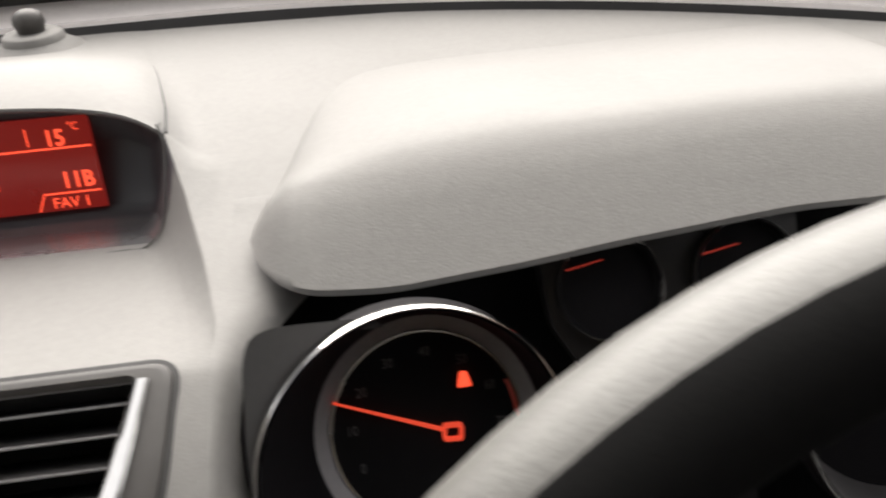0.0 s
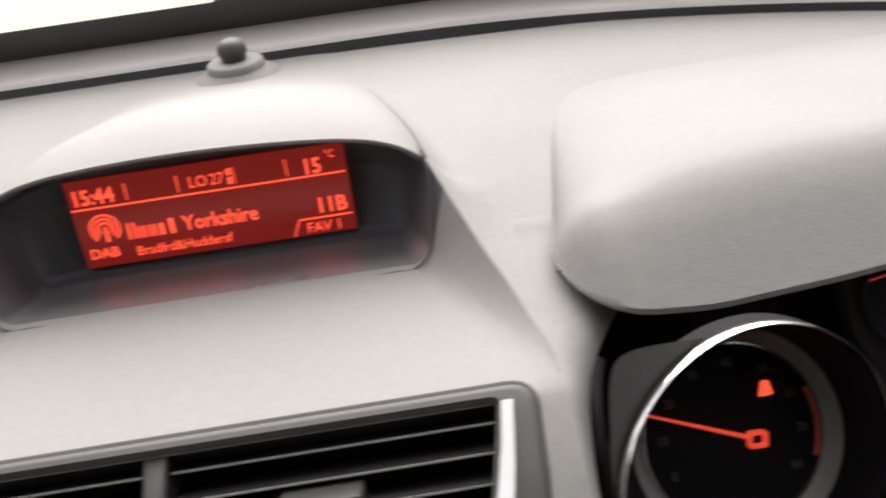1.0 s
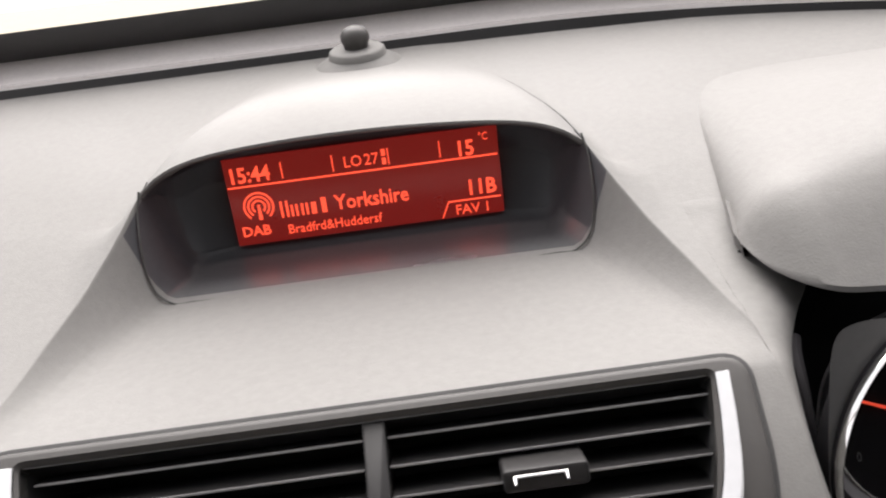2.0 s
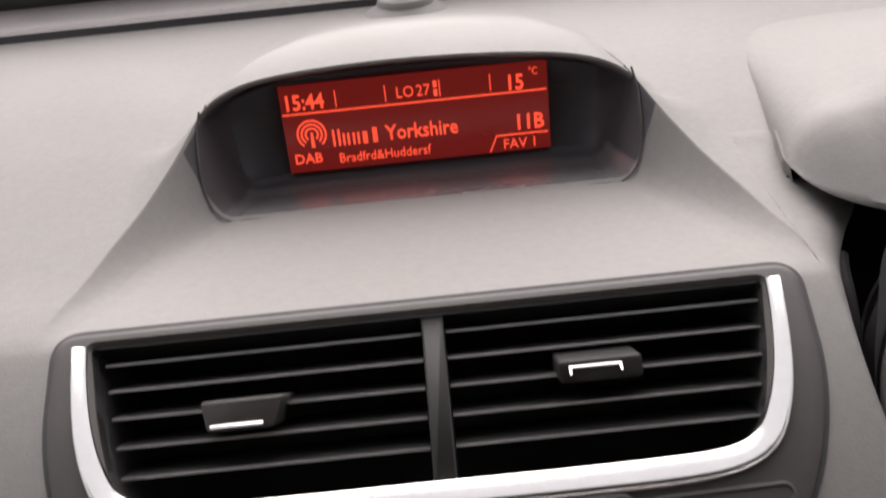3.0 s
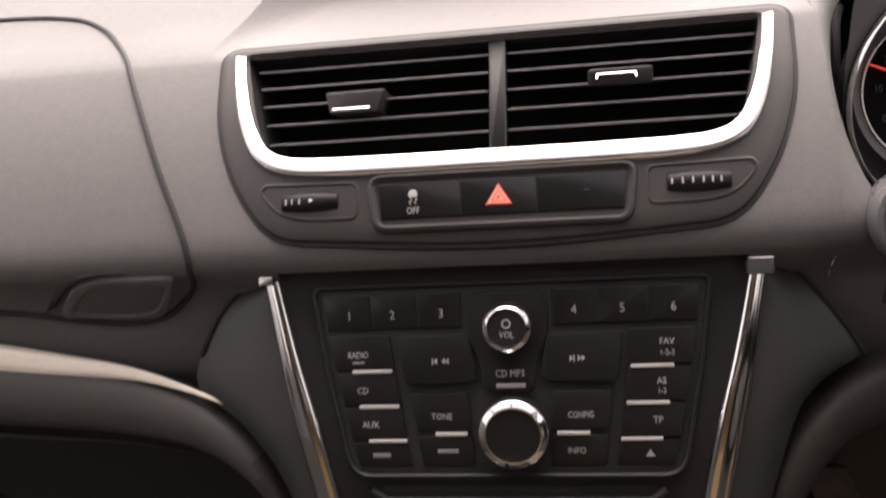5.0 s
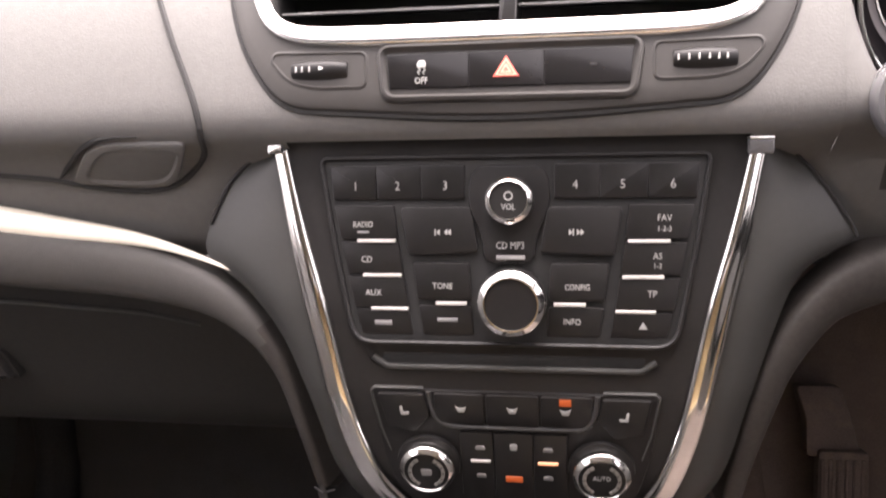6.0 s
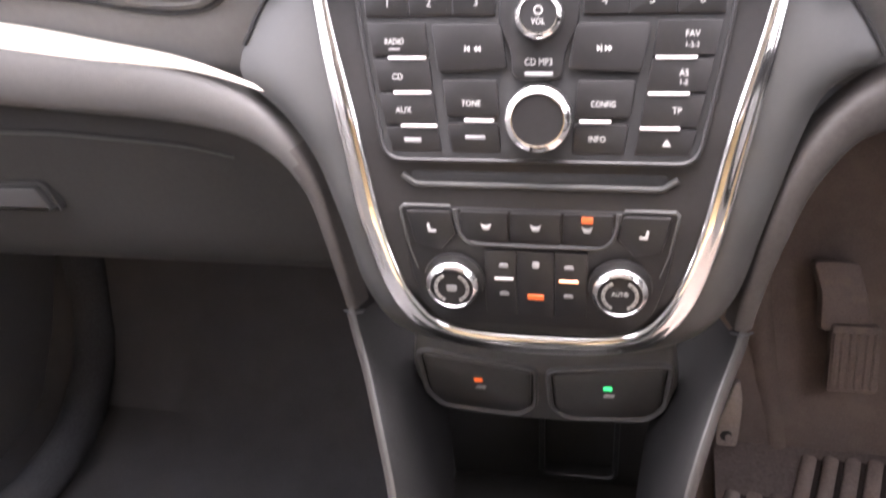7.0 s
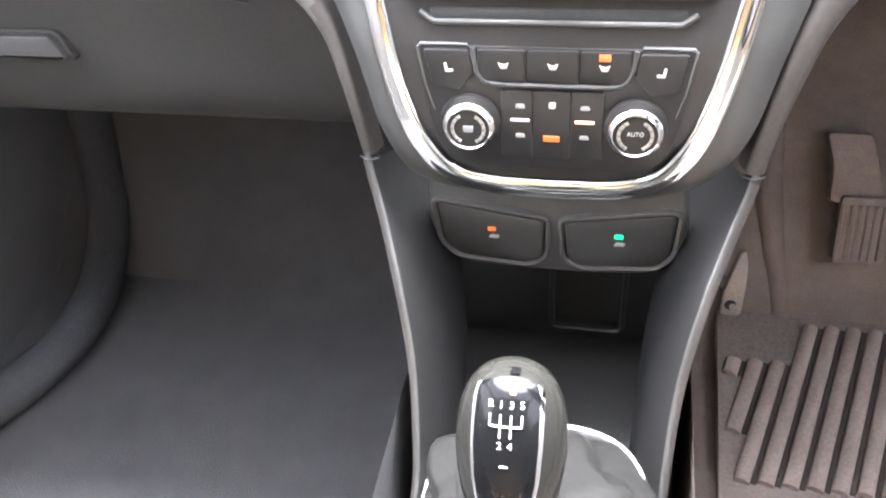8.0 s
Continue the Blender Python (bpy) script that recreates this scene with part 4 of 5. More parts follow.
# a broad inner facet and a shallow outer step
TWIN = [(-1, 0), (-.97, .34), (-.91, .60), (-.80, .80), (-.62, .94), (-.40, 1.0), (-.16, .98), (.06, .90), (.24, .80), (.38, .72), (.50, .70), (.62, .70), (.76, .62), (.88, .44), (.96, .22), (1, 0)]
w_u = [(.0128 + .0062 * smooth01(1 - abs(i - n_u / 2) / (n_u * .24))) * (.6 + .4 * smooth01(min(i, n_u - 1 - i) / (n_u * .15))) for i in range(n_u)]
part("chrome_frame", sweep(path_u, norm_u, w_u, [w * .30 for w in w_u], shape=TWIN), TRIMC, centre, "polished chrome U-shaped frame")
for s in (-1, 1):
    cap = part("frame_cap", box2(stack(.1165 * s, .9572), *((-.0054, .0022, -.0016, .0030) if s < 0 else (-.0058, .0058, -.0050, .0026)), 0, .0062, .0012, .001), SATCHROME if s < 0 else HOUSING, centre, "small chrome end cap" if s < 0 else "dark end cap of the chrome frame")
    if s > 0:
        part("cap_edge", box2(stack(.1165, .9572), -.0056, .0056, .0016, .0030, .001, .0068, .0006, .0004), SATCHROME, cap, "bright upper edge")

# ---- radio ----
radio = thing("car_radio", "black car radio panel with two chrome-ringed knobs", "radio")


def key_on(name, outline, parent, high=.0026, mat=None, r=.0018, label="", bevel=.0007, low=.0002):
    cx = sum(p[0] for p in outline) / len(outline)
    cz = sum(p[1] for p in outline) / len(outline)
    m = stack(cx, cz)
    o = rounded([(x - cx, (z - cz) * 1.02) for x, z in outline], r, 3)
    return part(name, slab(o, m, low, high, bevel), mat or KEYM, parent, label)


def key_print(text, x, z, size, parent, high=.0027, mat=None, wide=.9):
    return writing("key_print", text, stack(x, z) @ pose(0, 0, high), size, mat or MARK, parent, depth=.0001, wide=wide)


def bar(x0, x1, z, parent, high=.0027, thick=.0016, mat=None, name="key_bar"):
    m = stack((x0 + x1) / 2, z)
    h = (x1 - x0) / 2
    return part(name, box2(m, -h, h, -thick / 2, thick / 2, .001, high + .0006, .0003), mat or BARM, parent)


bez_o = [(-.0935, .9535), (.0935, .9535), (.0885, .918), (.0790, .8685), (-.0790, .8685), (-.0885, .918)]
m_r = stack(0, .911)
bo = rounded([(x, (z - .911) * 1.075) for x, z in bez_o], [.003, .003, .01, .009, .009, .01], 5)
part("bezel", slab(shrink(bo, -.0020), m_r, -.004, .0020, .0008, hole=bo), FASCIA, radio, "narrow charcoal bezel")
part("base", slab(bo, m_r, -.004, .0003, .0002), DEEP, radio)
xs_k = (.0900, .0668, .0440, .0222)
for s in (-1, 1):
    for a, b in zip(xs_k, xs_k[1:]):
        key_on("preset_key", [(s * a, .9505), (s * b - s * .0005, .9505), (s * b - s * .0005, .9340), (s * a * .985, .9340)], radio, r=.0010)
    for (za, zb), (oa, ob_), (ia, ib) in (((.9325, .9165), (.0880, .0848), (.0575, .0556)), ((.9160, .9005), (.0847, .0818), (.0555, .0534)),
                                          ((.9000, .8845), (.0817, .0788), (.0533, .0512)), ((.8840, .8715), (.0787, .0755), (.0511, .0490))):
        key_on("source_key" if s < 0 else "function_key", [(s * oa, za), (s * ia, za), (s * ib, zb), (s * ob_, zb)], radio, r=.0006, bevel=.0003)
    key_on("seek_key", [(s * .0545, .9320), (s * .0185, .9320), (s * .0150, .9100), (s * .0505, .9085)], radio, .0032, r=.003, label="black seek key")
    key_on("menu_key", [(s * .0485, .9065), (s * .0200, .9065), (s * .0190, .8882), (s * .0463, .8882)], radio, r=.002)
    key_on("menu_key", [(s * .0460, .8862), (s * .0190, .8862), (s * .0180, .8710), (s * .0440, .8710)], radio, r=.002)
    for x, z, w in ((.0668, .9160, .0195), (.0642, .9000, .0195), (.0608, .8842, .0190)):
        bar(s * x - w / 2, s * x + w / 2, z, radio)
    bar(s * .0293 - .0077, s * .0293 + .0077, .8870, radio, thick=.0016)
for t, x in zip("123456", (-.0771, -.0556, -.0315, .0319, .0543, .0776)):
    key_print(t, x, .9408, .0062, radio)
key_print("RADIO", -.0735, .9235, .0042, radio, wide=.8)
bar(-.0765, -.0705, .9200, radio, .0022, .0012, DIMMARK, "small_print")
key_print("CD", -.0720, .9075, .0045, radio)
key_print("AUX", -.0690, .8918, .0045, radio)
bar(-.0690, -.0600, .8772, radio, .0022, .0026, DIMMARK, "phone_mark")
key_print("FAV", .0738, .9262, .0044, radio)
key_print("1-2-3", .0738, .9215, .0036, radio)
key_print("AS", .0708, .9095, .0044, radio)
key_print("1-2", .0708, .9052, .0036, radio)
key_print("TP", .0685, .8925, .0046, radio)
part("eject_mark", slab([(-.0022, -.0016), (.0022, -.0016), (0, .0020)], stack(.0645, .8775) @ pose(0, 0, .0026), 0, .0002, .00005), MARK, radio)
key_print("TONE", -.0335, .8952, .0042, radio)
bar(-.0365, -.0262, .8790, radio, .0022, .0022, DIMMARK, "small_print")
key_print("CONFIG", .0330, .8952, .0042, radio, wide=.78)
key_print("INFO", .0305, .8790, .0042, radio)
for s in (-1, 1):
    for x in (.0296, .0314, .0352):
        part("seek_mark", slab([(-.0009 * s, -.0016), (.0009 * s, 0), (-.0009 * s, .0016)][::s], stack(s * (.0650 - x) if s > 0 else s * x, .9200) @ pose(0, 0, .0033), 0, .0002, .00004), MARK, radio)
    part("seek_mark", box2(stack(s * (.0310 if s > 0 else .0366), .9200) @ pose(0, 0, .0033), -.0003, .0003, -.0016, .0016, 0, .0002, .00004), MARK, radio)
boss = rounded([(-.0185, .026), (.0185, .026), (.0205, .006), (.0130, -.008), (.0130, -.022), (-.0130, -.022), (-.0130, -.008), (-.0205, .006)], .008, 4)
part("knob_boss", slab(boss, stack(0, .926), .0002, .0030, .0009), KEYM, radio)


def knob(m, r, height, parent, name, cap, label):
    k = part(name, disc_ring(m, [(r * 1.06, 0), (r * 1.04, height * .35), (r * .97, height * .40), (r * .95, height * .80), (r * .84, height * .90), (r * .79, height * .93), (r * .76, height * .93), (r * .2, height * .925)], seg=56), cap, parent, label)
    part("chrome_ring", disc_ring(m, [(r * 1.02, height * .45), (r * 1.03, height * .78), (r * 1.015, height * .82), (r * .985, height * .85), (r * .86, height * .97), (r * .83, height * .99), (r * .80, height * .985), (r * .785, height * .93)], cap=False, seg=56), CHROME, k, "bright chrome ring")
    return k


volume = knob(stack(.0003, .9342), .0113, .0115, radio, "volume_knob", KEYM, "black volume knob with chrome ring")
writing("knob_print", "VOL", stack(.0003, .9342) @ pose(0, -.0032, .0108), .0042, MARK, volume, wide=.85)
part("power_mark", disc_ring(stack(.0003, .9342) @ pose(0, .0020, .0107), [(.0022, 0), (.0022, .0003), (.0016, .0003), (.0016, 0)], cap=False, seg=20), MARK, volume)
menu = knob(stack(.0012, .8886), .0161, .0125, radio, "menu_knob", KEYM, "large black menu knob with chrome ring")
for m_, r_ in ((stack(.0003, .9342), .0113), (stack(.0012, .8886), .0161)):
    part("index_light", box2(m_ @ pose(0, r_ * .90, .0100 if r_ < .014 else .0112), -.0004, .0004, -.0006, .0006, 0, .0009, .0001), ORANGE, radio, "tiny lit amber index")
key_print("CD MP3", .0006, .9142, .0050, radio, .0042, wide=.8)
bar(-.0062, .0078, .9088, radio, .0042, .0019, DIMMARK, "small_print")
# CD slot
slot_m = stack(0, .8568)
part("disc_slot", slab(rounded([(-.0660, .0042), (.0660, .0042), (.0660, -.0014), (-.0660, -.0014)], .0012, 3), slot_m, -.003, .0006, .0002), DEEP, radio, "dark disc slot")
part("slot_lip", sweep([slot_m @ Vector((x, -.0030 + (.0052 * max(0, (abs(x) - .064) / .0075)), 0)) for x in np.linspace(-.0715, .0715, 41)], [slot_m.to_3x3() @ Vector((0, 0, 1))] * 41, .0034, .0022), WINGM, radio, "grey lip under the disc slot")

# ---- climate controls ----
climate = thing("climate_control", "black climate control panel with two chrome dials", "climate control")
INLAY = material("dull_silver_inlay", (0.3, 0.3, 0.29), 0.35, 0.7, vary=0.06)
cm = stack(0, .806)
cl_o = [(-.0735, .8420), (.0735, .8420), (.0705, .8050), (.0640, .7790), (.0520, .7680), (-.0520, .7680), (-.0640, .7790), (-.0705, .8050)]
co_ = rounded([(x, z - .806) for x, z in cl_o], [.003, .003, .01, .01, .01, .01, .01, .01], 4)
part("base", slab(co_, cm, -.003, .0012, .0008), KEYM, climate)
for s in (-1, 1):
    # a paler lip paints the light caught by the key's bevelled edge
    part("lip", sweep([stack(s * x, z) @ Vector((0, 0, .0006)) for x, z in ((.0460, .8425), (.0600, .8425), (.0715, .8423), (.0732, .8405), (.0728, .836), (.0700, .8180), (.0660, .8040))], [stack(0, .82).to_3x3() @ Vector((0, 0, 1))] * 7, [.0010, .0014, .0018, .0020, .0018, .0012, .0007], .0014), WINGM, climate, "grey corner lip painting the key edge's highlight")
    key_on("seat_heat_key", [(s * .0700, .8400), (s * .0455, .8400), (s * .0430, .8270), (s * .0520, .8170), (s * .0660, .8200)], climate, .0028, label="black heated seat key", low=0)
    part("seat_mark", slab(rounded([(-.0024, .0030), (-.0010, .0030), (-.0004, -.0008), (.0026, -.0004), (.0026, -.0022), (-.0018, -.0024)], .0006, 2), stack(s * .0565, .8300, 0 if s > 0 else 0) @ Matrix.Diagonal((-s * 1.0, 1, 1, 1)), .0028, .0031, .00005), MARK, climate)
    dm = stack(s * .0455, .7978)
    d = part("temperature_dial" if s < 0 else "fan_dial", disc_ring(dm, [(.0172, .001), (.0168, .0035), (.0146, .004), (.0140, .0085), (.0124, .0100), (.0116, .0108), (.0108, .0110), (.003, .0110)], seg=56), KEYM, climate, "round dial with chrome ring")
    part("chrome_ring", disc_ring(dm, [(.0146, .0040), (.0149, .0085), (.0147, .0094), (.0144, .0098), (.0126, .0116), (.0122, .0118), (.0118, .0114), (.0116, .0106)], cap=False, seg=56), CHROME, d, "bright chrome ring")
    for side in (0, 180):
        turn = [radians(side - 62 + 124 * i / 14) for i in range(15)]
        arc_o = [(.0098 * math.cos(a), .0098 * math.sin(a)) for a in turn] + [(.0080 * math.cos(a), .0080 * math.sin(a)) for a in turn[::-1]]
        part("dial_inlay", slab(arc_o, dm, .0110, .0118, .0002), INLAY, d, "satin silver inlay")
        for i in range(5):
            a = radians(side - 48 + 24 * i)
            part("dial_tick", box2(dm @ pose(0, 0, 0, 0, 0, math.degrees(a)), .0083, .0095, -.00025, .00025, .0116, .0120, .0001), DEEP, d)
    if s > 0:
        writing("dial_print", "AUTO", dm @ pose(0, .0012, .0113), .0036, MARK, d, wide=.9)
    else:
        part("dial_mark", slab(rounded([(-.0026, -.0020), (.0026, -.0020), (.0030, .0020), (-.0030, .0020)], .0008, 2), dm, .0110, .0114, .0001), DIMMARK, d)
for a, b in ((-.0405, -.0145), (-.0135, .0135), (.0145, .0405)):
    key_on("mode_key", [(a, .8405), (b, .8405), (b, .8222), (a, .8236)], climate, .0026, low=0)
for x in (-.0265, 0, .0270):
    part("mode_mark", slab(rounded([(-.0030, .0018), (-.0012, .0006), (.0012, .0006), (.0030, .0018), (.0018, -.0020), (-.0014, -.0020)], .0004, 2), stack(x, .8322), .0026, .0029, .00005), MARK, climate)
for a, b in ((-.0280, -.0105), (-.0102, .0102), (.0105, .0280)):
    key_on("centre_key", [(a, .8175), (b, .8175), (b, .7760), (a, .7760)], climate, .0022, r=.0016, low=0, bevel=.0005)
LEDGE = material("satin_panel_ledge", (0.034, 0.0335, 0.033), 0.4, vary=0.08, spec=0.35)
ledge = curve_through([(-.0432, .8412, 0), (-.0424, .8330, 0), (-.0395, .8255, 0), (-.0330, .8213, 0), (-.015, .8206, 0), (.015, .8206, 0), (.0330, .8213, 0), (.0395, .8255, 0), (.0424, .8330, 0), (.0432, .8412, 0)], 50)
part("key_ledge", sweep([face_point(p.x, p.y, .0004) for p in ledge], [stack(0, .83).to_3x3() @ Vector((0, 0, 1))] * 50, .0030, .0026), LEDGE, climate, "satin ledge under the air mode keys")
part("panel_lip", sweep([face_point(x, .7702, .0004) for x in np.linspace(-.054, .054, 20)], [stack(0, .77).to_3x3() @ Vector((0, 0, 1))] * 20, .0030, .0020), LEDGE, climate)
for x in (-.0175, .0180):
    bar(x - .0052, x + .0052, .8000, climate, .0026, .0014, BARM if x < 0 else material("amber_lit_bar", (.6, .4, .3), .4, emit=(1, .35, .12), power=.25))
    for z in (.8085, .7905):
        part("mode_mark", slab(rounded([(-.0028, -.0013), (.0028, -.0013), (.0022, .0014), (-.0022, .0014)], .0008, 2), stack(x, z), .0024, .0027, .00005), DIMMARK, climate)
part("fan_mark", slab(rounded([(-.0018, -.0020), (.0018, -.0020), (.0022, .0020), (-.0018, .0020)], .001, 2), stack(0, .8095), .0024, .0027, .00005), MARK, climate)
part("fan_mark", slab(rounded([(-.0015, -.0015), (.0015, -.0015), (.0015, .0015), (-.0015, .0015)], .0008, 2), stack(0, .7838), .0024, .0027, .00005), MARK, climate)
part("indicator_light", box2(stack(.0270, .8375), -.0030, .0030, -.0019, .0019, .001, .0032, .0003), ORANGE, climate, "lit orange indicator")
part("indicator_light", box2(stack(0, .7890), -.0045, .0045, -.0018, .0018, .001, .0030, .0003), ORANGE, climate, "lit orange indicator")

# ---- lower switch panel ----
RAILM = material("satin_rail_plastic", (0.04, 0.039, 0.037), 0.36, vary=0.12, bump=0.1, bscale=900, spec=0.35)
switches = thing("switch_panel", "dark lower panel with two broad push switches", "switch panel")
swm = stack(0, .688) @ pose(0, 0, -.0055, -8, 0, 0)
sw_o = rounded([(-.0790, .054), (.0790, .054), (.0870, .005), (.0805, -.0320), (.0640, -.0460), (0, -.0500), (-.0640, -.0460), (-.0805, -.0320), (-.0870, .005)], [.004, .004, .01, .018, .012, .02, .012, .018, .01], 5)
SWITCHM = material("grey_switch_panel", (0.07, 0.069, 0.067), 0.45, vary=0.06, bump=0.1, bscale=1500, spec=0.35)
part("panel", slab(sw_o, swm, -.012, .0012, .0045), SWITCHM, switches, "satin grey panel")
for s in (-1, 1):
    o = [(s * .0772, .0262), (s * .0068, .0125), (s * .0085, -.0275), (s * .0180, -.0365), (s * .0680, -.0310), (s * .0765, -.0160)]
    o = o if s > 0 else o[::-1]
    so_ = rounded(o, .005, 4)
    part("switch_rim", slab(shrink(so_, -.0050), swm, 0, .0046, .0022, hole=shrink(so_, -.0014)), SWITCHM, switches, "soft raised rim round a switch")
    part("switch_gap", slab(shrink(so_, -.0016), swm, 0, .0019, .0003), DEEP, switches)
    k = part("push_switch", slab(so_, swm, 0, .0040, .0016), RAILM, switches, "broad charcoal push switch")
    part("switch_light", box2(swm @ pose(s * .0422, .0012, .0040), -.0027, .0027, -.0021, .0021, -.001, .0003, .0002), ORANGE if s < 0 else GREEN, k, "lit orange lamp" if s < 0 else "lit green lamp")
    part("switch_mark", slab(rounded([(-.0040, -.0020), (.0030, -.0020), (.0040, .0016), (-.0020, .0022)], .0008, 2), swm @ pose(s * .0422 + .001, -.0070, .0040), -.0005, .0003, .0001), MARK, k)

# ---- centre console ----
WALLM = material("black_console_plastic", (0.0135, 0.0132, 0.0132), 0.6, vary=0.1, bump=0.3, bscale=700, spec=0.12)
LOWER = material("dark_lower_dash_plastic", (0.034, 0.0332, 0.0318), 0.6, vary=0.08, bump=0.3, bscale=700, spec=0.12)
console = thing("centre_console", "dark grey centre console with narrow side rails", "console")
RAIL = [(.1152, .2605, .7600), (.1145, .2590, .7540), (.1050, .2430, .727), (.0945, .2200, .700), (.0870, .2030, .667), (.0830, .1900, .636), (.0805, .1700, .597), (.0800, .1500, .565), (.0815, .1150, .548), (.083, .03, .540), (.084, -.15, .540), (.084, -.55, .545)]
rail = curve_through(RAIL, 70)
for s in (-1, 1):
    outer, inner_w = [], []
    for i, p in enumerate(rail):
        k = smooth01(i / 30)
        outer.append([(s * (p.x + .000), p.y - .0030, p.z + .0010), (s * (p.x + .0015), p.y - .0031, p.z - .0004), (s * (p.x + .0050), p.y, p.z - .008), (s * (p.x + .007), p.y + .03 * (1 - k), p.z - .05), (s * (p.x + .010), p.y + .10 * (1 - k) + .02, max(.21, p.z - .20)), (s * (p.x + .014), p.y + .2 * (1 - k) + .02, .192)])
        inner_w.append([(s * p.x, p.y - .003, p.z + .001), (s * (p.x - .0013), p.y - .0028, p.z + .0004), (s * (p.x - .0065), p.y + .003, p.z - .006), (s * (p.x - .0125 - .004 * k), p.y + .045 * (1 - .5 * k), p.z - .022), (s * (p.x - .016 - .004 * k), p.y + .11 * (1 - .8 * k), p.z - .045)])
    part("side_panel", sheet(outer, material_of=lambda i, j: 0 if j < 1 else 1 if j < 3 else 2), [RAILM, SIDEM, CARPET], console, "satin grey outer side panel")
    # the narrow paler strip at the top paints the highlight on the rail's edge
    part("side_rail", sheet(inner_w, material_of=lambda i, j: 0 if j < 1 else 1), [RAILM, WALLM], console, "grey rail beside the storage tray")
for s in (-1, 1):
    part("rail_joint", tube([(s * .1085, .2585, .7560), (s * .1150, .2550, .7565), (s * .1215, .2600, .7555)], .0007, seg=5), SEAM, console)
bm = sheet([[(x, .338 + (.66 - z) * .12, z) for x in (-.085, -.03, .03, .085)] for z in (.70, .60, .50, .49)])
sheet([[(x, y, z) for x in (-.085, -.03, .03, .085)] for y, z in ((.358, .492), (.30, .500), (.24, .507), (.20, .512), (.10, .520), (-.55, .520))], bm)
part("storage_tray", bm, LOWER, console, "black open storage tray")
back = Matrix(((1, 0, 0, 0), (0, .12, -.9928, .334), (0, .9928, .12, .60), (0, 0, 0, 1)))
for x0, x1, y0, y1 in ((-.004, .050, -.060, .045),):
    o = rounded([(x0, y0), (x1, y0), (x1, y1), (x0, y1)], .006, 4)
    part("tray_recess", slab(shrink(o, -.004), back, -.01, .0022, .001, hole=o), BLACK, console, "raised frame of a small recess")
part("tray_step", slab(rounded([(-.07, -.012), (.07, -.012), (.07, .012), (-.07, .012)], .005, 4), pose(0, .225, .507), -.005, .012, .003), BLACK, console)

# ---- gear lever ----
gear = thing("gear_lever", "satin grey gear knob with black shift badge and leather gaiter", "gear lever")
GM = pose(-.006, .1170, .7440, -31, -1, 0) @ Matrix.Scale(1.15, 4)
KN = [(.001, .0), (.008, -.0012), (.0145, -.0048), (.0195, -.0110), (.0228, -.0200), (.0243, -.0310), (.0243, -.0420), (.0228, -.0540), (.0200, -.0670), (.0170, -.0800), (.0150, -.0900), (.0150, -.105)]
KN = [(p.x, p.y) for p in curve_through([(r, h, 0) for r, h in KN], 60)]
part("knob", disc_ring(GM, KN[::-1], seg=64), KNOBM, gear, "smooth satin grey knob")


def knob_patch(w0, w1, h0, h1, lift):
    """A patch wrapped on the knob's front, between two half widths (as shares of the badge's own)."""
    rows_p = []
    for i in range(33):
        t = (i / 32) ** 1.6
        h = lerp(h0, h1, t)
        r = float(np.interp(-h, [-k[1] for k in KN], [k[0] for k in KN])) + lift
        half = badge_half(h)
        rows_p.append([])
        for j in range(17):
            x = min(r * .97, max(-r * .97, lerp(w0, w1, j / 16) * half))
            rows_p[-1].append(GM @ Vector((x, -math.sqrt(r * r - x * x), h)))
    return sheet(rows_p)


def badge_half(h):
    return float(np.interp(-h, [.0030, .0044, .0050, .0058, .0070, .0090, .0120, .030, .045, .060, .080], [.0040, .0078, .0098, .0113, .0124, .0131, .0135, .0136, .0128, .0105, .0070]))


part("shift_badge", knob_patch(-1, 1, -.0044, -.076, .0010), BADGE, gear, "glossy black shift pattern badge")
part("badge_tab", slab(rounded([(-.0022, -.003), (.0022, -.003), (.0018, .0022), (-.0018, .0022)], .0008, 3), GM @ pose(.0018, -.0088, -.0016, 12, 0, 0), -.001, .0008, .0004), BADGE, gear, "small release tab")
for s in (-1, 1):
    part("badge_trim", knob_patch(s * 1.0, s * (1.09 if s < 0 else 1.13), -.0060, -.078, .0013), CHROME if s > 0 else SATCHROME, gear, "bright chrome side strip")


def badge_frame(x, h):
    r = float(np.interp(-h, [-k[1] for k in KN], [k[0] for k in KN])) + .0013
    r2 = float(np.interp(-h + .004, [-k[1] for k in KN], [k[0] for k in KN])) + .0013
    a = x / r
    p = Vector((r * math.sin(a), -r * math.cos(a), h))
    up = Vector((0, (r2 - r) / .004 * 1.0, 1)).normalized()
    n = Vector((math.sin(a), -math.cos(a), 0))
    rt = up.cross(n).normalized()
    n = rt.cross(up).normalized()
    m = Matrix((rt, up, n)).transposed().to_4x4()
    m.translation = p
    return GM @ m


for t, x, h in (("R", -.0066, -.0122), ("1", -.0022, -.0122), ("3", .0022, -.0122), ("5", .0066, -.0122), ("2", -.0022, -.0285), ("4", .0022, -.0285)):
    writing("shift_number", t, badge_frame(x, h), .0043, MARK, gear)
for x in (-.0066, -.0022, .0022, .0066):
    low = -.0252 if abs(x) < .005 else -.0206
    part("shift_line", tube([badge_frame(x, -.0160) @ Vector((0, 0, .0002)), badge_frame(x, low) @ Vector((0, 0, .0002))], .0004, seg=5), MARK, gear)
part("shift_line", tube([badge_frame(x, -.0206) @ Vector((0, 0, .0002)) for x in (-.0066, -.0033, 0, .0033, .0066)], .0004, seg=5), MARK, gear)
part("small_print", box2(badge_frame(0, -.0375), -.0018, .0018, -.0004, .0004, 0, .0003, .0001), DIMMARK, gear)
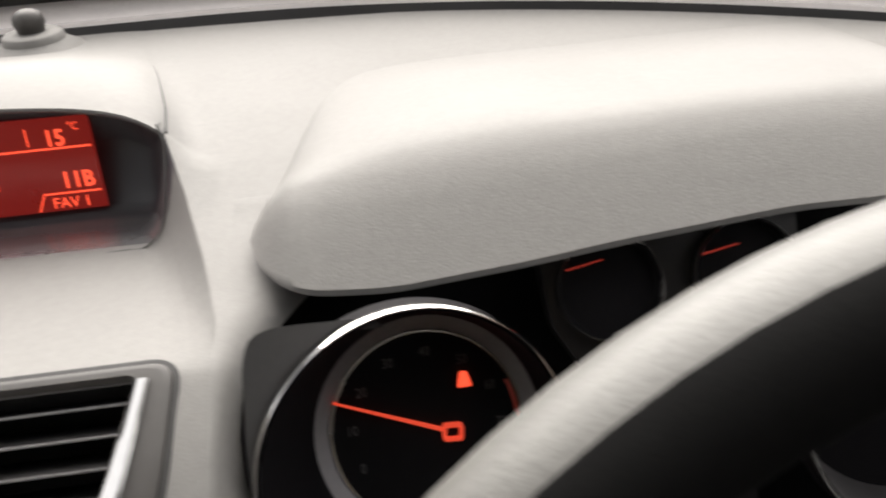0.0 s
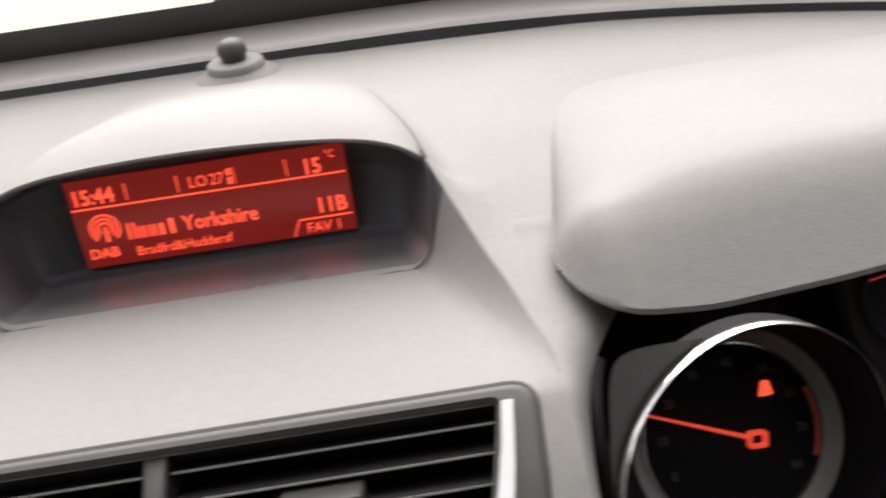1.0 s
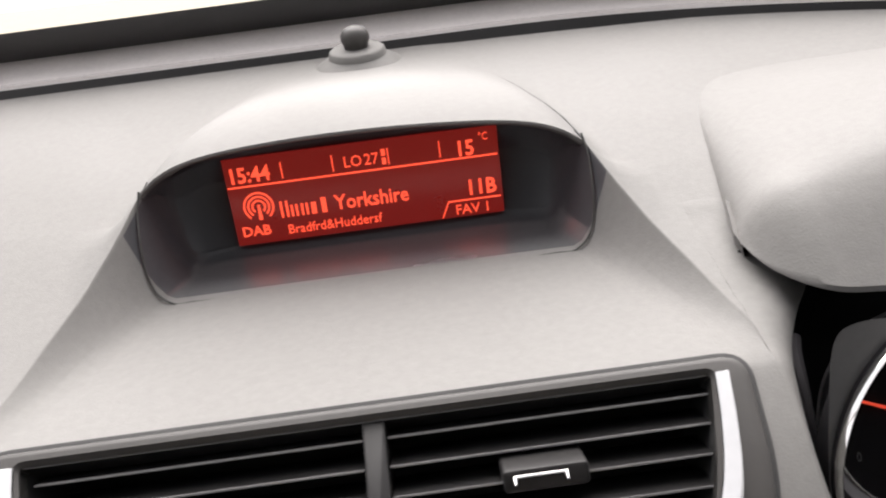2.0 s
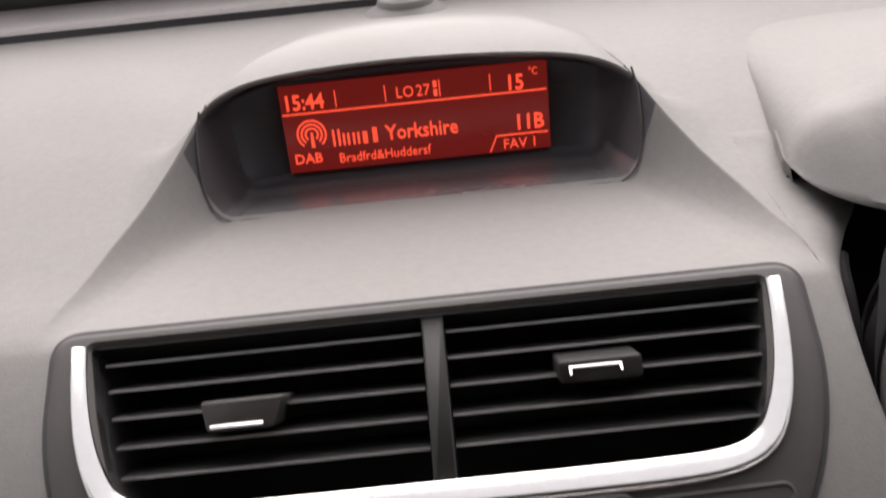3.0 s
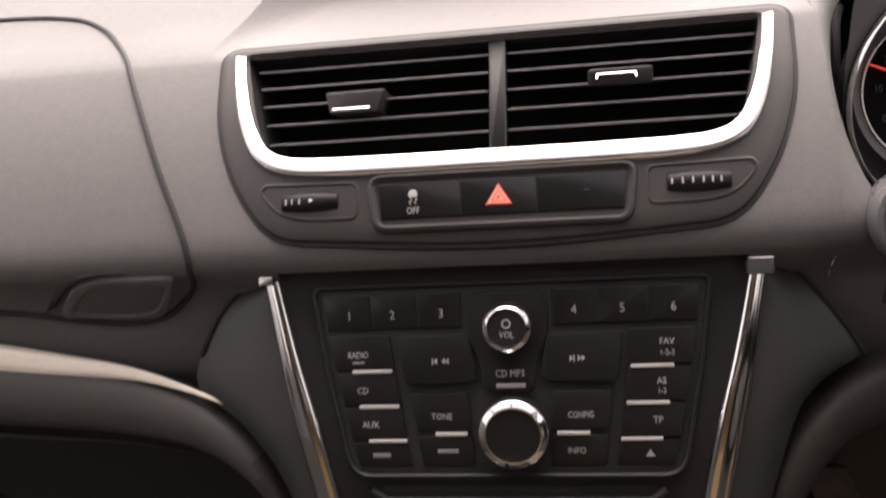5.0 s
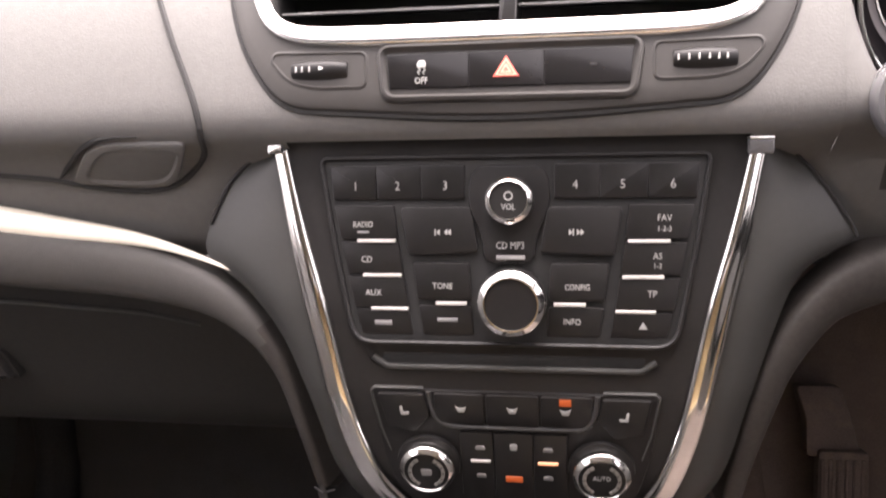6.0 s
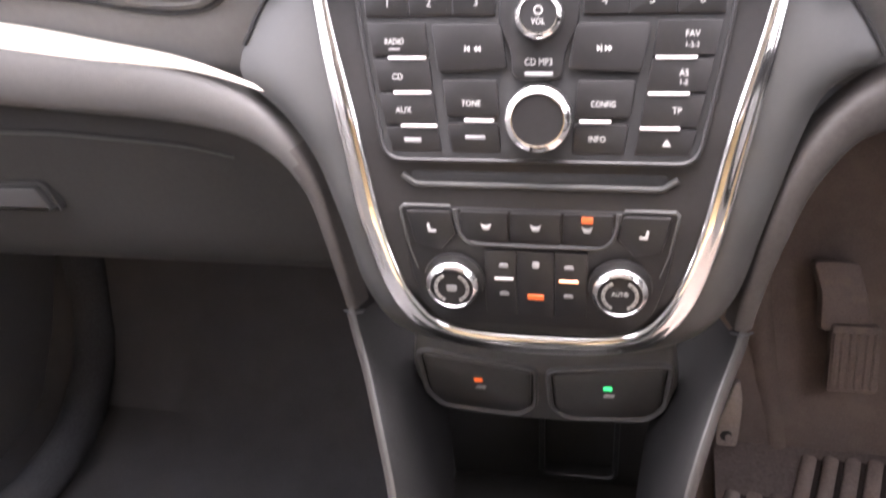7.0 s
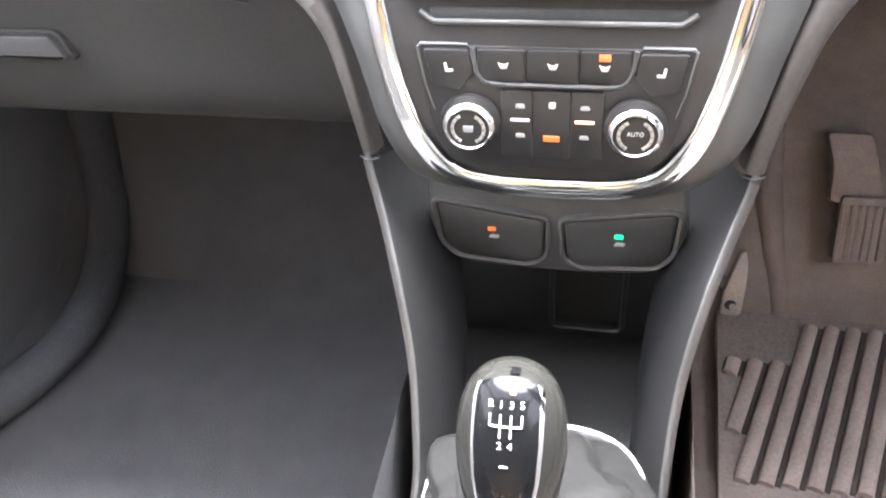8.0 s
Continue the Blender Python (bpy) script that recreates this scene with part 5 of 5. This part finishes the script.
part("shift_light", box2(badge_frame(.0022, -.0076), -.0012, .0012, -.0012, .0012, 0, .0004, .0001), ORANGE, gear, "tiny lit amber lamp")
BOOT = Vector((.004, .100, .614))


def zigzag(q):
    """A sharp fold between -1 and 1, once for each whole number."""
    return 1 - 2 * abs(2 * (q - math.floor(q)) - 1)


rows_b = []
for i in range(61):
    t = i / 60
    row = []
    for j in range(160):
        a = 2 * math.pi * j / 160
        rx, ry = lerp(.0655, .017, t ** 1.7), lerp(.0715, .017, t ** 1.7)
        u = a / (2 * math.pi)
        crisp = .10 * zigzag(6 * u + .7 * t) + .07 * zigzag(9 * u - 1.6 * t + .3) + .055 * zigzag(2.6 * t + 2 * u)
        fold = 1.0 + (crisp + .06 + .01 * math.sin(13 * a + 14 * t)) * math.sin(math.pi * min(1, t * .97)) ** .6
        c = BOOT.lerp(GM @ Vector((0, 0, -.098)), t)
        sq = 1 / (abs(math.cos(a)) ** 3 + abs(math.sin(a)) ** 3) ** (1 / 3) if t < .3 else lerp(1 / (abs(math.cos(a)) ** 3 + abs(math.sin(a)) ** 3) ** (1 / 3), 1, (t - .3) / .7)
        row.append((c.x + rx * fold * sq * math.cos(a), c.y + ry * fold * sq * math.sin(a), BOOT.z + (c.z - BOOT.z) * (t ** .8) + .012 * math.sin(math.pi * t)))
    rows_b.append(row)
part("gaiter", sheet(rows_b, close=True), LEATHER, gear, "soft creased leather gaiter")
ring = []
for j in range(73):
    a = 2 * math.pi * j / 72
    sq = 1 / (abs(math.cos(a)) ** 3 + abs(math.sin(a)) ** 3) ** (1 / 3)
    ring.append((BOOT.x + .066 * sq * math.cos(a), BOOT.y + .072 * sq * math.sin(a), BOOT.z + .001))
part("gaiter_ring", tube(ring, .0026, seg=8), SATCHROME, gear, "satin chrome ring at the gaiter's foot")
bm = bmesh.new()
sheet([[(x * .99, y, z) for x, y, z in ring], [(BOOT.x + (x - BOOT.x) * 1.15, BOOT.y + (y - BOOT.y) * 1.2, .52) for x, y, z in ring]], bm)
part("gaiter_plinth", bm, BLACK, gear, "black plinth under the gaiter")

# ---- glovebox ----
glove = thing("glovebox", "closed dark grey glovebox with a broad handle", "glovebox")
gm = [[(x, y, z) for x in (-.76, -.60, -.45, -.30, -.20, -.150, -.105)] for y, z in ((.345, .862), (.329, .848), (.3255, .835), (.327, .80), (.3305, .77), (.336, .748), (.345, .729), (.358, .713), (.377, .700), (.402, .690), (.44, .682), (.62, .675))]
part("lid", sheet(gm), LOWER, glove)
gap_l = curve_through([(-.76, .3252, .8455), (-.38, .3250, .8416), (-.325, .3250, .8404), (-.297, .3250, .8381), (-.241, .3252, .8331), (-.205, .3256, .8250)], 40)
part("lid_gap", tube([(x, y, z + .0022) for x, y, z in gap_l], .0012, seg=6), SEAM, glove)
# a paler tapering tube paints the highlight under the lid's gap
part("lid_edge", tube(gap_l, [.0013 - .0008 * smooth01((i - 25) / 14) for i in range(40)], seg=6), WINGM, glove, "pale line painting the highlight along the lid")
hm = Matrix(((1, 0, 0, 0), (0, 0.1, -1, .3235), (0, 1, .1, .7915), (0, 0, 0, 1)))
part("handle", slab(rounded([(-.52, -.0085), (-.3475, -.0085), (-.3575, .0095), (-.52, .0095)], .003, 4), hm, -.006, .007, .003), LEDGE, glove, "broad grey pull handle")
part("handle_pocket", slab(rounded([(-.535, -.012), (-.3445, -.012), (-.354, .012), (-.535, .012)], .006, 4), hm, -.006, .0008, .0006), LOWER, glove)

# ---- footwells ----
floor_ob = thing("floor", "charcoal carpeted car floor rising into the footwells", "floor", kind="structure")
rows_c = []
for i in range(40):
    y = -1.5 + i * (2.55 / 39)
    row = []
    for j in range(61):
        x = -.80 + 1.6 * j / 60
        z = .19 + .42 * smooth01((y - .62) / .34) + .004 * math.sin(9 * x + 5 * y)
        row.append((x, y, z))
    rows_c.append(row)
part("carpet", sheet(rows_c, material_of=lambda i, j: 1 if j >= 30 else 0), [CARPET, DUSTY], floor_ob)
part("carpet_fold", tube(curve_through([(.228, .80, .43), (.236, .768, .36), (.250, .737, .290), (.262, .701, .240), (.268, .672, .206)], 20), [.020 - .006 * i / 19 for i in range(20)], seg=12), DUSTY, floor_ob, "soft raised fold of the carpet")
mat_t = thing("floor_mat", "worn ribbed brown-grey rubber floor mat", "floor mat")
MATB = material("dark_mat_rubber", (0.2, 0.166, 0.152), 0.8, vary=0.25, vscale=30, bump=0.5, bscale=400, bdist=0.001, spec=0.2, stain=0.4, stain_color=(0.2, 0.16, 0.145))
GROOVE = material("mat_groove_shade", (0.055, 0.045, 0.041), 0.9, vary=0.2, spec=0.1)
MM = pose(.343, .488, .205, 3, 0, 0)
part("mat_base", slab(rounded([(-.175, -.40), (.20, -.40), (.20, .22), (.02, .24), (-.155, .235)], .03), MM, -.012, .003, .002), MATB, mat_t)
for k in range(-2, 11):
    xb = -.140 + .0262 * k
    y0 = max(-.073, -.073 + (-.146 - xb) / .31)
    y1 = .100 if k < 1 else .164
    part("rib", sweep([MM @ Vector((xb + .31 * (y + .073), y, .003)) for y in np.linspace(y0, y1, 12)], [MM.to_3x3() @ Vector((0, 0, 1))] * 12, .0185, .009, seg=6), RUBBER, mat_t)
    # a thin dark strip paints the shade between neighbouring ribs
    part("groove", sweep([MM @ Vector((xb + .0131 + .31 * (y + .073), y, .0028)) for y in np.linspace(y0, y1, 8)], [MM.to_3x3() @ Vector((0, 0, 1))] * 8, .0075, .0010, seg=4), GROOVE, mat_t, "dark strip painting the shade between the ribs")
pedal = thing("accelerator_pedal", "dusty ribbed accelerator pedal on a bent arm", "pedal")
PM = Matrix(((1, 0, 0, 0), (0, .42, -.9075, .70), (0, .9075, .42, .345), (0, 0, 0, 1)))
part("pad", slab(rounded([(.311, -.040), (.370, -.040), (.368, .045), (.312, .045)], .006, 4), PM, -.012, .006, .003), PEDALM, pedal, "worn rubber pedal pad")
for k in range(6):
    part("pad_rib", sweep([PM @ Vector((.3165 + .0092 * k, y, .0055)) for y in (-.034, -.01, .015, .035)], [PM.to_3x3() @ Vector((0, 0, 1))] * 4, .0055, .003, seg=5), PEDALM, pedal)
part("arm", slab(rounded([(.300, .035), (.362, .035), (.352, .080), (.340, .120), (.288, .120), (.300, .080)], .008, 4), PM @ pose(0, 0, -.002, -6, 0, 0), -.02, .004, .003), PEDALM, pedal, "worn pedal arm")
bracket = thing("tunnel_bracket", "dull steel bracket with a bolt on the tunnel side", "bracket")
BMP = Matrix(((1, 0, 0, .198), (0, .25, -.968, .6505), (0, .968, .25, .284), (0, 0, 0, 1)))
part("plate", slab(rounded([(-.013, -.042), (.012, -.042), (.014, .0), (.013, .030), (.008, .052), (.002, .050), (-.005, .02), (-.013, -.01)], .005, 4), BMP, -.004, .003, .0015), STEEL, bracket)
part("arm", tube([BMP @ Vector((0, -.01, -.004)), (.165, .690, .283), (.112, .700, .285)], .008, seg=8), STEEL, bracket)
part("bolt_hole", disc_ring(BMP @ pose(-.002, -.026, .003), [(.0072, -.001), (.0072, .0004), (.003, .0004)], seg=16), DEEP, bracket, "dark bolt hole")
part("bolt", disc_ring(BMP @ pose(.001, -.028, .003), [(.0042, 0), (.0042, .003), (.003, .004)], seg=12), STEEL, bracket, "steel bolt head")
tunnel = thing("tunnel_side", "dark carpeted sides of the transmission tunnel", "tunnel", kind="structure")
for s in (-1, 1):
    part("tunnel_carpet", sheet([[(s * (.098 + .03 * (.6 - z) / .4), y, z) for y in (-.6, .1, .35, .6, 1.0)] for z in (.60, .45, .30, .19)]), CARPET if s < 0 else DUSTY, tunnel)

# ---- steering wheel, column and ignition ----
wheel_t = thing("steering_wheel", "grey leather steering wheel with dark hub", "steering wheel")
WM = pose(.340, .135, .957, 90 - 24, 0, 0)
R_W, r_w = .186, .0155
bm = bmesh.new()
sheet([[WM @ Vector(((R_W + r_w * math.cos(b)) * math.cos(a), (R_W + r_w * math.cos(b)) * math.sin(a), r_w * 1.12 * math.sin(b))) for b in [2 * math.pi * j / 18 for j in range(18)]] for a in [2 * math.pi * i / 96 for i in range(97)]], bm, close=True)
# faces nearer the hub take a near-black tone, the outer ones grey
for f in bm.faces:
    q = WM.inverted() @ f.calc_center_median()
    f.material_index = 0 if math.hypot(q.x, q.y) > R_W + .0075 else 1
WHEELB = material("dark_inner_rim", (0.005, 0.005, 0.005), 0.85, vary=0.1, bump=0.2, bscale=700, spec=0.06)
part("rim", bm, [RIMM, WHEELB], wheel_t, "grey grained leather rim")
part("hub", disc_ring(WM, [(.075, -.03), (.085, -.015), (.082, .0), (.06, .012), (.02, .018)], seg=48), BLACK, wheel_t, "black airbag hub")
for a in (180, 0, 270):
    part("spoke", slab(rounded([(.06, -.028), (.178, -.018), (.178, .018), (.06, .028)], .008, 4), WM @ pose(0, 0, -.012, 0, 0, a), -.01, .012, .004), BLACK, wheel_t, "black wheel spoke")
    if a != 270:
        part("spoke_trim", sweep([WM @ pose(0, 0, .001, 0, 0, a) @ Vector((r, .016 if a == 180 else -.016, 0)) for r in (.085, .11, .14, .16)], [WM.to_3x3() @ Vector((0, 0, 1))] * 4, .006, .003), SATCHROME, wheel_t, "satin silver spoke trim")
column = thing("steering_column", "black plastic steering column shroud", "steering column")
part("shroud", sheet([[(.362 + .052 * math.cos(a) * k, y, .915 + .045 * math.sin(a) * k + (y - .16) * -.1) for a in [2 * math.pi * j / 24 for j in range(24)]] for y, k in ((.17, .85), (.19, 1), (.30, 1.05), (.40, 1.05))], close=True), DIALM, column)
lock = thing("ignition_lock", "round ignition lock with a satin grey bezel", "ignition lock")
LM = pose(.178, .272, .985, 90 - 20, 0, -12)
part("lock_ring", disc_ring(LM, [(.0215, -.03), (.0215, .003), (.0200, .006), (.0178, .0065), (.0160, .004), (.0155, .0)], cap=False), HOUSING, lock, "satin grey ring")
part("barrel", disc_ring(LM, [(.0160, .001), (.0150, .002), (.004, .0022)]), SATIN, lock)

# ---- knee panel on the driver's side ----
knee = thing("knee_panel", "dark lower dash panel above the driver's knees", "dash panel")
part("panel", sheet([[(x, y + max(0, x - .15) * .05, z) for x in (.150, .165, .19, .25, .40, .76)] for y, z in ((.315, .895), (.330, .880), (.37, .86), (.45, .85), (.62, .84), (.80, .84))]), BLACK, knee)
# darker than the dash it continues, to put its weak light into the colour
part("upper_face", sheet([[(x, y, z) for x in (.176, .19, .22, .30, .76)] for y, z in ((.298, .952), (.302, .94), (.3045, .92), (.305, .90), (.318, .89))]), SATIN, knee)

# ---- the car's shell, closing the place; unseen above and behind, it bounds the light ----
TAN = material("tan_reflector", (0.45, 0.325, 0.18), 0.9, vary=0.15, bump=0.4, bscale=500)
shell = thing("cabin_shell", "car cabin with pale headliner and grey door trims", "car cabin", kind="structure")
part("headliner", sheet([[(x, y, 1.60 - .10 * x * x * (1 if abs(x) < .6 else 1.3)) for x in np.linspace(-.66, .66, 15)] for y in (-.14, -.3, -.5, -.8, -1.3, -1.7)]), CLOTH, shell, "pale grey headliner")
for s in (-1, 1):
    part("door_card", sheet([[(s * x, y, z) for y in (-1.7, -.9, -.3, .3, .62, .75, 1.03)] for x, z in ((.80, .19), (.79, .30), (.77, .55), (.71, .80), (.74, .90), (.755, 1.08), (.78, 1.09))]), DOORM, shell, "grey plastic door trim")
    part("roof_rail", sheet([[(s * x, y, z) for y in (-1.7, -.8, -.12)] for x, z in ((.60, 1.565), (.645, 1.53), (.66, 1.48))]), CLOTH, shell)
    part("front_pillar", tube([(s * .76, .60, 1.10), (s * .735, .42, 1.25), (s * .69, .12, 1.46), (s * .64, -.15, 1.56)], .035, seg=10), CLOTH, shell, "pale trimmed windscreen pillar")
    part("centre_pillar", tube([(s * .76, -.50, 1.08), (s * .70, -.52, 1.35), (s * .63, -.52, 1.56)], .05, seg=10), CLOTH, shell, "pale trimmed door pillar")
# unseen side walls added to keep light from behind off the dash
for s in (-1, 1):
    part("rear_quarter", sheet([[(s * x, y, z) for y in (-1.7, -1.2, -.62)] for x, z in ((.77, 1.08), (.72, 1.30), (.655, 1.49), (.62, 1.565))]), DOORM, shell, "unseen grey side wall that blocks light from behind")
part("bulkhead", sheet([[(x, 1.02, z) for x in (-.8, 0, .8)] for z in (.15, .6, 1.13)]), CARPET, shell)
part("under_dash", sheet([[(x, y, z) for x in (-.8, 0, .8)] for y, z in ((.62, .70), (1.03, .72))]), BLACK, shell)
# unseen closing wall, coloured tan to give the chrome golden reflections
part("rear_panel", sheet([[(x, -1.7, z) for x in (-.8, 0, .8)] for z in (.15, .7, 1.57)]), TAN, shell, "unseen tan wall that warms the chrome reflections")
seal = thing("door_seal", "thick black rubber seal along the door sill", "door seal")
part("seal", tube(curve_through([(-.784, .10, .22), (-.784, .22, .221), (-.778, .325, .222), (-.735, .385, .224), (-.695, .47, .226), (-.685, .55, .228), (-.695, .63, .24), (-.715, .72, .29), (-.73, .78, .42), (-.73, .79, .62)], 50), .030, seg=12), SEALM, seal)
part("flange", sheet([[(-.790, .30, .200), (-.780, .395, .200), (-.72, .48, .200), (-.705, .56, .202), (-.72, .66, .212)], [(-.785, .22, .232), (-.760, .32, .236), (-.70, .40, .238), (-.665, .48, .240), (-.662, .56, .242)]]), SEALM, seal, "flat rubber flange of the seal")

# ---- outside ----
ground = thing("ground", "pale concrete ground outside the car", "ground", kind="structure")
part("paving", sheet([[(x, y, -.25) for x in (-400, -20, 0, 20, 400)] for y in (-400, -20, 0, 20, 400)]), OUTSIDE, ground)
